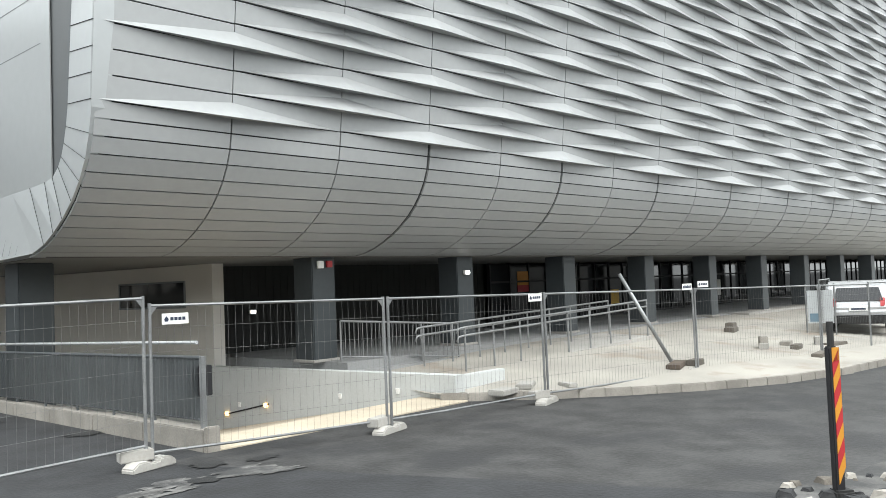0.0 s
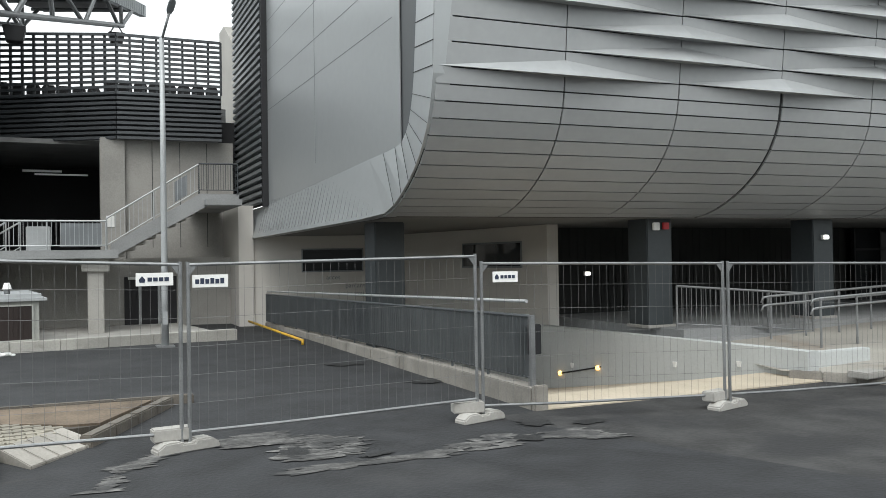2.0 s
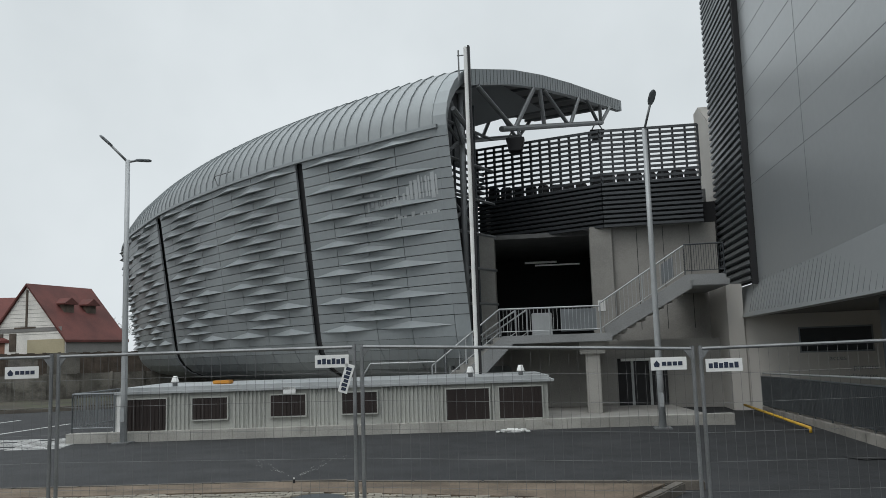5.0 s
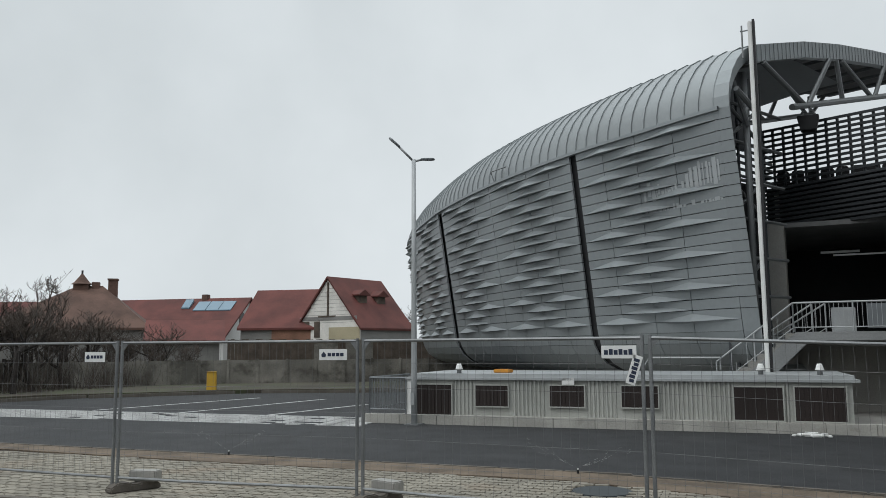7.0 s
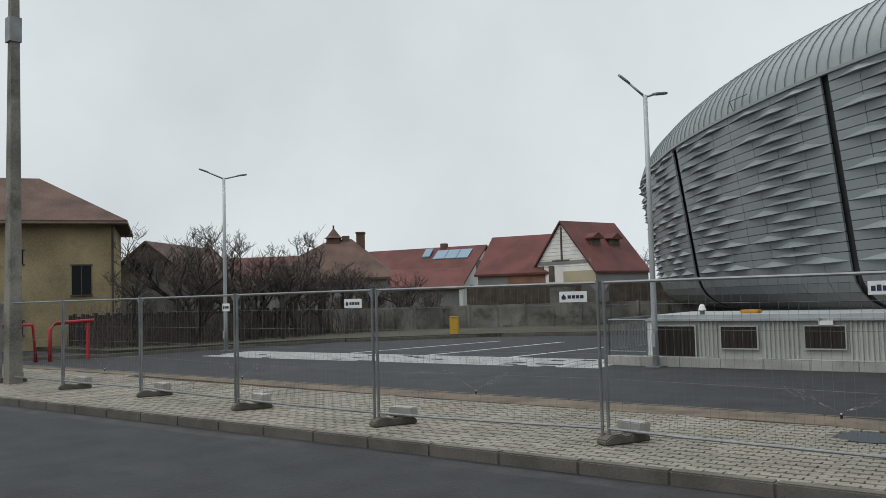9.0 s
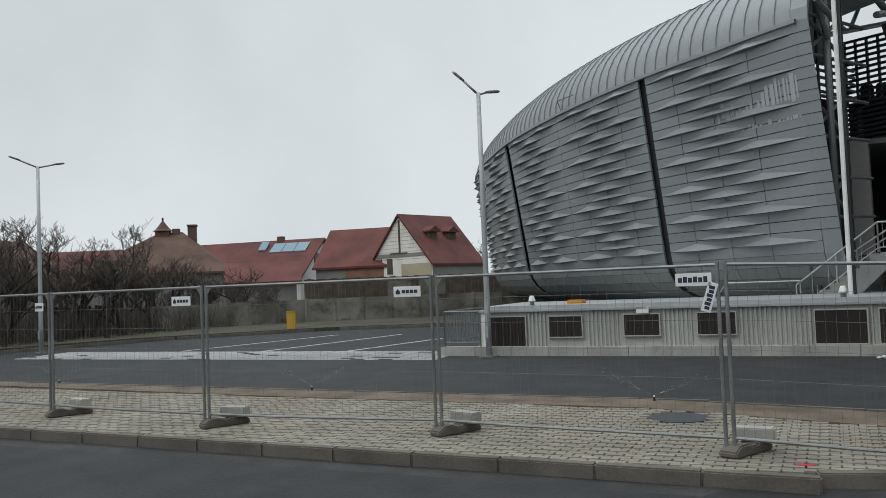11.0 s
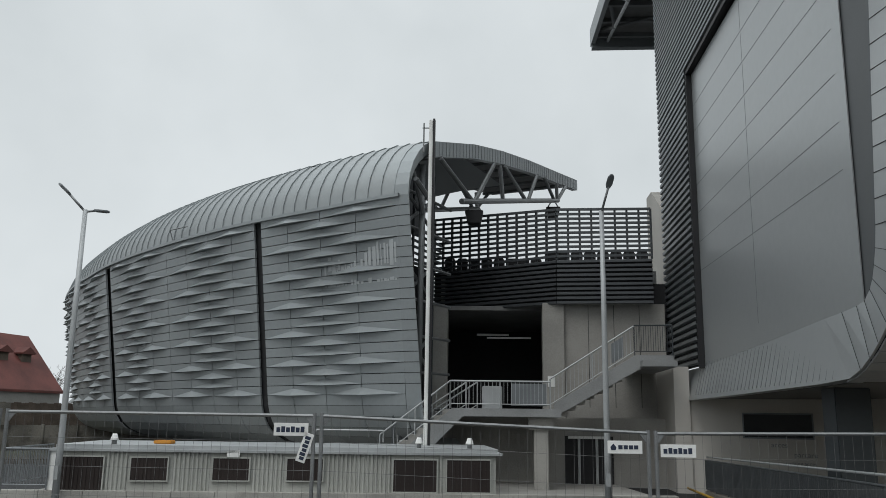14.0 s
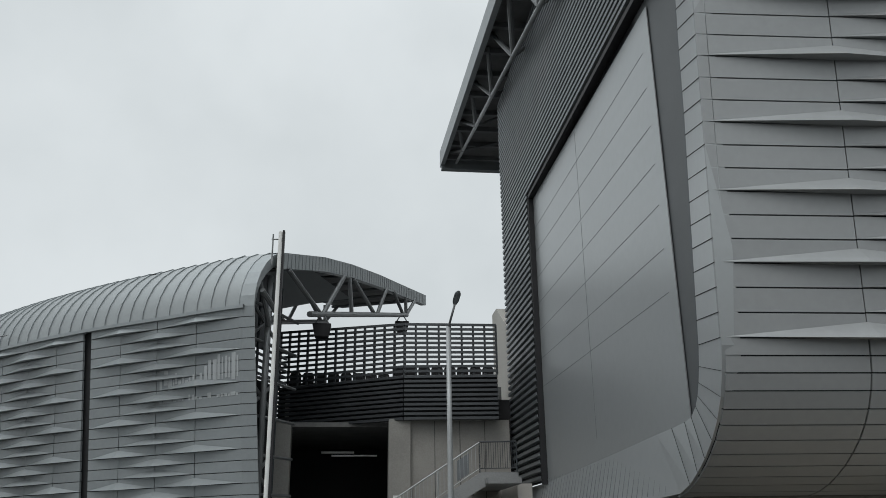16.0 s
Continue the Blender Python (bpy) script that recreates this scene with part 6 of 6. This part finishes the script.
# gable seams and struts
for z in (11.3, 10.5, 9.65, 8.83, 7.98, 7.1, 6.25):
    part("seam", Shape().hexa([(GX - 0.004, 13.9, z - 0.007), (GX, 13.9, z - 0.007), (GX, 24.0, z + 0.05), (GX - 0.004, 24.0, z + 0.05), (GX - 0.004, 13.9, z + 0.007), (GX, 13.9, z + 0.007), (GX, 24.0, z + 0.064), (GX - 0.004, 24.0, z + 0.064)]), SLOT, stand_a, "fine joint of the gable sheet")
part("seam", Shape().box(GX - 0.004, GX, 18.98, 18.995, 4.2, 12.2), SLOT, stand_a, "fine joint of the gable sheet")
for z in (11.3, 7.6):
    part("strut", Shape().tube([(5.75, 12.35, z - 0.4), (5.95, 13.2, z), (6.2, 13.4, z + 0.1)], 0.05, 8), RAILSTEEL, stand_a, "small strut in the slot")
for k in range(34):
    y = 14.4 + k * 0.3
    part("flange_seam", Shape().hexa([(5.365, y, 2.74), (5.38, y, 2.74), (5.38, y + 0.012, 2.74), (5.365, y + 0.012, 2.74), (5.594, y + 0.05, 3.66), (5.6, y + 0.05, 3.66), (5.6, y + 0.06, 3.66), (5.594, y + 0.06, 3.66)]), SLOT, stand_a)

# reflection on some panels of stand B, drawn as thin pale strips
rnd = random.Random(8)


def reflection_piece(c, w, z0, z1):
    part("reflection_strip", Shape().hexa([b_point(c, b_out(z0) + 0.021, z0), b_point(c + w, b_out(z0) + 0.021, z0), b_point(c + w, b_out(z1) + 0.021, z1), b_point(c, b_out(z1) + 0.021, z1),
                               b_point(c, b_out(z0) + 0.027, z0), b_point(c + w, b_out(z0) + 0.027, z0), b_point(c + w, b_out(z1) + 0.027, z1), b_point(c, b_out(z1) + 0.027, z1)]), PALEGREY, stand_b, "pale strip imitating a reflection on the panel")


c = 0.42
while c < 2.85:
    w = rnd.uniform(0.03, 0.12)
    if c < 1.35:
        reflection_piece(c, w, 6.28 + rnd.uniform(0, 0.1), 7.1 - 0.1 * c + rnd.uniform(-0.12, 0.05))
    elif c > 1.7 or rnd.random() < 0.4:
        lo = 6.2 + rnd.uniform(0, 0.2)
        reflection_piece(c, w, lo, lo + rnd.uniform(0.2, 0.55) * (1.15 - 0.15 * c))
    if rnd.random() < 0.72:
        reflection_piece(c, w * 1.2, 5.86, 5.86 + rnd.uniform(0.06, 0.16))
    c += w + rnd.uniform(0.02, 0.07)

part("roof_rail", Shape().tube([b_point(9.6, 1.75, 8.34) + Vector((0, 0, 0.0)), b_point(9.6, 1.9, 8.34) + Vector((0, 0, 0.35)), b_point(8.6, 1.9, 8.34) + Vector((0, 0, 0.3))], 0.02, 6), STEEL, stand_b, "thin bracket rail at the eaves")

# footway fittings
solid("manhole_cover", Shape().tube([(-3.15, 10.7, 0.08), (-3.15, 10.7, 0.125)], 0.38, 24), COLUMN, "round dark manhole cover in the footway", "manhole cover", bevel=0.008)
solid("spray_mark", Shape().add([(-1.45, 8.46, 0.128), (-1.3, 8.48, 0.128), (-1.28, 8.56, 0.128), (-1.43, 8.55, 0.128), (-1.45, 8.46, 0.131), (-1.3, 8.48, 0.131), (-1.28, 8.56, 0.131), (-1.43, 8.55, 0.131)], [(4, 5, 6, 7), (0, 1, 5, 4), (1, 2, 6, 5), (2, 3, 7, 6), (3, 0, 4, 7)]), RED, "small red spray mark on the pavers", "marking")
for x, y in ((-9.94, 11.5), (-3.86, 11.95), (-16.5, 10.9), (-22.2, 10.3)):
    sp = thing("lawn_sprinkler", "small black sprinkler head spraying beside the footway", "sprinkler", Matrix.Translation((x, y, 0.1)), group="sprinklers along the soil strip")
    part("riser", Shape().tube([(0, 0, -0.03), (0, 0, 0.08)], 0.017, 8), BLACK, sp)
    part("nozzle", Shape().tube([(0, 0, 0.08), (0, 0, 0.1)], 0.012, 8), WHITE, sp)
    mist = Shape()
    rs = random.Random(int(x * 10))
    for k in range(60):
        a, r = rs.choice((0, math.pi)) + rs.uniform(-0.35, 0.35), rs.uniform(0.05, 0.75)
        p = Vector((r * math.cos(a), 0.3 * r * math.sin(a), 0.1 + r * rs.uniform(0.3, 0.52)))
        q = p + Vector((math.cos(a) * 0.05, 0, 0.022))
        mist.tube([p, q], 0.0004, 3)
    part("water_spray", mist, WHITE, sp, "fine water spray", kind="stuff")

# perforated pale paving strip of the car park
strip = Shape()
for i in range(36):
    for j in range(9):
        u, v = i / 36, j / 9
        x, y = -26.4 + 15.1 * u - 0.6 * v, 15.75 + 2.1 * u + 2.5 * v
        if random.Random(i * 31 + j).random() < 0.93:
            s = 0.11
            strip.hexa([(x, y, -0.02), (x + 0.38, y + 0.05, -0.02), (x + 0.38, y + 0.05 + s, -0.02), (x, y + s, -0.02), (x, y, 0.014), (x + 0.38, y + 0.05, 0.014), (x + 0.38, y + 0.05 + s, 0.014), (x, y + s, 0.014)])
solid("grass_pavers", strip, ROADPAINT, "strip of pale perforated pavers beside the parking bays", "pavers", kind="stuff")
kerb_run("kerb", "dark kerb round the car park", [(-33, 8.9), (-29.6, 13.8), (-29.4, 18), (-28.2, 22.8), (-24.2, 28.6), (-17, 32.5)], KERB, 0.14, 0.13)
kerb_run("kerb", "dark kerb along the car park's street side", [(-60, 9.5), (-33, 8.9)], KERB, 0.14, 0.13)

# dark board fence before the trees
boards = thing("board_fence", "old blackened board fence under bare trees", "fence")
me = Shape().box(0, 0.16, 0, 0.025, 0, 1.35).mesh("plank", BARK)
for k in range(62):
    part("plank", me, BARK, boards, m=Matrix.Translation((-36.4 + 0.033 * k, 15.2 + 0.17 * k, 0.15 + 0.07 * math.sin(k * 2.3))) @ Matrix.Rotation(radians(79 + 3 * math.sin(k)), 4, "Z"))

# old shed and wire fence before the gardens
shed = thing("timber_fence", "old dark plank fence behind the garden wall", "fence")
me = Shape().box(0, 0.19, 0, 0.03, 0, 1.5).mesh("plank", WOOD)
for k in range(70):
    part("plank", me, WOOD, shed, m=Matrix.Translation((-31.8 + 0.115 * k, 36.2 + 0.165 * k, 0.95 + 0.03 * math.sin(k * 1.7))) @ Matrix.Rotation(radians(55), 4, "Z"))
for k, (x, y, w, h) in enumerate(((-26.6, 37.2, 1.3, 1.0), (-25.2, 38.2, 1.5, 1.2))):
    solid("leaning_slab", Shape().box(0, w, 0, 0.12, 0, h), OLDCONCRETE, "grey slab leaning behind the garden wall", "slab", bevel=0.01, m=Matrix.Translation((x, y, 1.2)) @ Matrix.Rotation(radians(40), 4, "Z"))

# ---- pavers of the footway ----
PV_M = Matrix.Translation((0, 8.05, 0)) @ Matrix.Rotation(radians(6.6), 4, "Z")
paver_mesh = Shape().add([(0.005, 0.004, 0.07), (0.195, 0.004, 0.07), (0.195, 0.096, 0.07), (0.005, 0.096, 0.07), (0.01, 0.008, 0.124), (0.19, 0.008, 0.124), (0.19, 0.092, 0.124), (0.01, 0.092, 0.124)],
                         [(4, 5, 6, 7), (0, 1, 5, 4), (1, 2, 6, 5), (2, 3, 7, 6), (3, 0, 4, 7)]).mesh("paver", PAVER)
footway = bpy.data.objects["pavement"]
field, count = Shape(), 0


def inside(px, py):
    lo = np.interp(px, [p[0] for p in KERB_LINE], [p[1] for p in KERB_LINE]) + 0.14
    if px > -0.35:
        lo = 9.32 + (px + 0.33) * 1.44
    hi = np.interp(px, [p[0] for p in PAVE_IN[::-1]], [p[1] for p in PAVE_IN[::-1]]) - (0.75 if px > -20 else 0.45)
    hi = min(hi, float(np.interp(px, [-3.9, -0.4, 0.3], [11.4, 10.8, 10.35])))
    return lo < py < hi - 0.1


PV_V = [v.co.copy() for v in paver_mesh.vertices]
PV_F = [tuple(p.vertices) for p in paver_mesh.polygons]
for i in range(-150, 10):
    for j in range(-4, 46):
        x, y = i * 0.2 + (0.1 if j % 2 else 0), j * 0.1
        c = PV_M @ Vector((x + 0.1, y + 0.05, 0))
        if not inside(c.x, c.y) or math.hypot(c.x + 3.15, c.y - 10.7) < 0.42:
            continue
        jig = Matrix.Translation((x, y, 0.004 * math.sin(i * 7.3 + j * 3.1)))
        if c.x > -2.6 and c.y < 9.6 and count < 300:
            part("paver", paver_mesh, PAVER, footway, m=PV_M @ jig)
            count += 1
        else:
            field.add(PV_V, PV_F, PV_M @ jig)
part("paver_field", field, PAVER, footway, "beige concrete pavers in running bond", kind="stuff")

# ---- pieces of cladding, last ----
panel_mesh = Shape().box(0.009, CW - 0.009, -0.012, 0.03, 0.012, RH - 0.012).mesh("panel", CLAD)
first_mesh = Shape().box(0.145, CW - 0.009, -0.012, 0.03, 0.012, RH - 0.012).mesh("panel", CLAD)
strip_mesh = Shape().box(-0.04, 0.13, -0.012, 0.03, 0.012, RH - 0.012).mesh("edge_strip", CLAD)
for r in range(ROWS):
    part("edge_strip", strip_mesh, CLAD, stand_a, m=A_M @ Matrix.Translation((0, 0, r * RH)))
rest = Shape()
for c in range(COLS):
    for r in range(ROWS):
        if c < 10 and r < 30:
            part("panel", panel_mesh if c else first_mesh, CLAD, stand_a, m=A_M @ Matrix.Translation((c * CW, 0, r * RH)))
        else:
            rest.box(c * CW + 0.009, (c + 1) * CW - 0.009, -0.012, 0.03, r * RH + 0.012, (r + 1) * RH - 0.012, A_M)
part("panel_field", rest, CLAD, stand_a, "folded aluminium panels further along", kind="stuff")
pl = Shape().add([(-CW + 0.02, -0.014, 0.0), (0, -0.014, 0.23), (0.07, -0.27, -0.035), (CW - 0.02, -0.014, 0.0), (0.07, -0.012, -0.035)], [(0, 2, 1), (1, 2, 3), (0, 4, 2), (2, 4, 3)])
pleat_mesh = pl.mesh("pleat", CLAD)
for k in range(1, COLS):
    for r in range(ROWS):
        if (r % 3 == 0) != (k % 2 == 1):
            continue
        part("pleat", pleat_mesh, CLAD, stand_a, m=A_M @ Matrix.Translation((k * CW, 0, r * RH + 0.01)))
for i in range(12):
    a0, a1 = belly_point(i, 0, 0), belly_point(i + 1, 0, 0)
    s = Shape()
    for_mesh = [belly_point(i, 0.014, -0.02), belly_point(i, CW - 0.014, -0.02), belly_point(i + 1, CW - 0.014, -0.02), belly_point(i + 1, 0.014, -0.02),
                belly_point(i, 0.014, 0.015), belly_point(i, CW - 0.014, 0.015), belly_point(i + 1, CW - 0.014, 0.015), belly_point(i + 1, 0.014, 0.015)]
    d = (a1 - a0).normalized() * 0.012
    for j in (0, 1, 4, 5):
        for_mesh[j] = for_mesh[j] + d
    for j in (2, 3, 6, 7):
        for_mesh[j] = for_mesh[j] - d
    me = s.hexa(for_mesh).mesh("belly_panel", CLAD)
    wide = Shape().hexa([p + A_X * 0.05 * (j in (0, 3, 4, 7)) for j, p in enumerate(for_mesh)]).mesh("belly_panel", CLAD)
    for c in range(COLS):
        part("belly_panel", wide if c % 2 and c > 1 else me, CLAD, stand_a, m=Matrix.Translation(A_X * CW * c))

B_GAPS = {4: 0.15, 12: 0.24, 20: 0.34}


def b_panel(a0, a1, p0, p1, out=0.02, s=None):
    (o0, z0), (o1, z1) = p0, p1
    return (s or Shape()).hexa([b_point(a0, o0 - 0.05, z0), b_point(a1, o0 - 0.05, z0), b_point(a1, o1 - 0.05, z1), b_point(a0, o1 - 0.05, z1),
                                b_point(a0, o0 + out, z0), b_point(a1, o0 + out, z0), b_point(a1, o1 + out, z1), b_point(a0, o1 + out, z1)])


b_rest = Shape()
for c in range(B_COLS):
    a0 = B_S[c] + B_GAPS.get(c, 0.009)
    a1 = B_S[c + 1] - B_GAPS.get(c + 1, 0.009)
    for r in range(B_ROWS):
        z0, z1 = B_Z0 + B_RH * r + 0.011, B_Z0 + B_RH * (r + 1) - 0.011
        if c < 16:
            part("panel", b_panel(a0, a1, (b_out(z0), z0), (b_out(z1), z1)), CLADB, stand_b)
        else:
            b_panel(a0, a1, (b_out(z0), z0), (b_out(z1), z1), s=b_rest)
    for i in range(7):
        part("belly_panel", b_panel(a0, a1, B_BELLY[i], (B_BELLY[i + 1][0] * 0.97 + B_BELLY[i][0] * 0.03, B_BELLY[i + 1][1] * 0.97 + B_BELLY[i][1] * 0.03)), CLADB, stand_b)
    if c % 4:
        for r in range(B_ROWS):
            if (r % 3 == 0) == (c % 4 != 2):
                z, a = B_Z0 + B_RH * r + 0.015, B_S[c]
                l0 = B_S[c - 1] + (B_GAPS.get(c - 1, 0.03) + 0.02)
                r0 = B_S[c + 1] - (B_GAPS.get(c + 1, 0.03) + 0.02)
                s = Shape().add([b_point(l0, b_out(z) + 0.022, z), b_point(a, b_out(z + 0.19) + 0.022, z + 0.19), b_point(a - 0.04, b_out(z) + 0.25, z - 0.035), b_point(r0, b_out(z) + 0.022, z), b_point(a, b_out(z) + 0.022, z - 0.02)],
                                [(0, 2, 1), (1, 2, 3), (0, 4, 2), (2, 4, 3)])
                part("pleat", s, CLADB, stand_b)
part("panel_field", b_rest, CLADB, stand_b, "folded aluminium panels round the corner", kind="stuff")
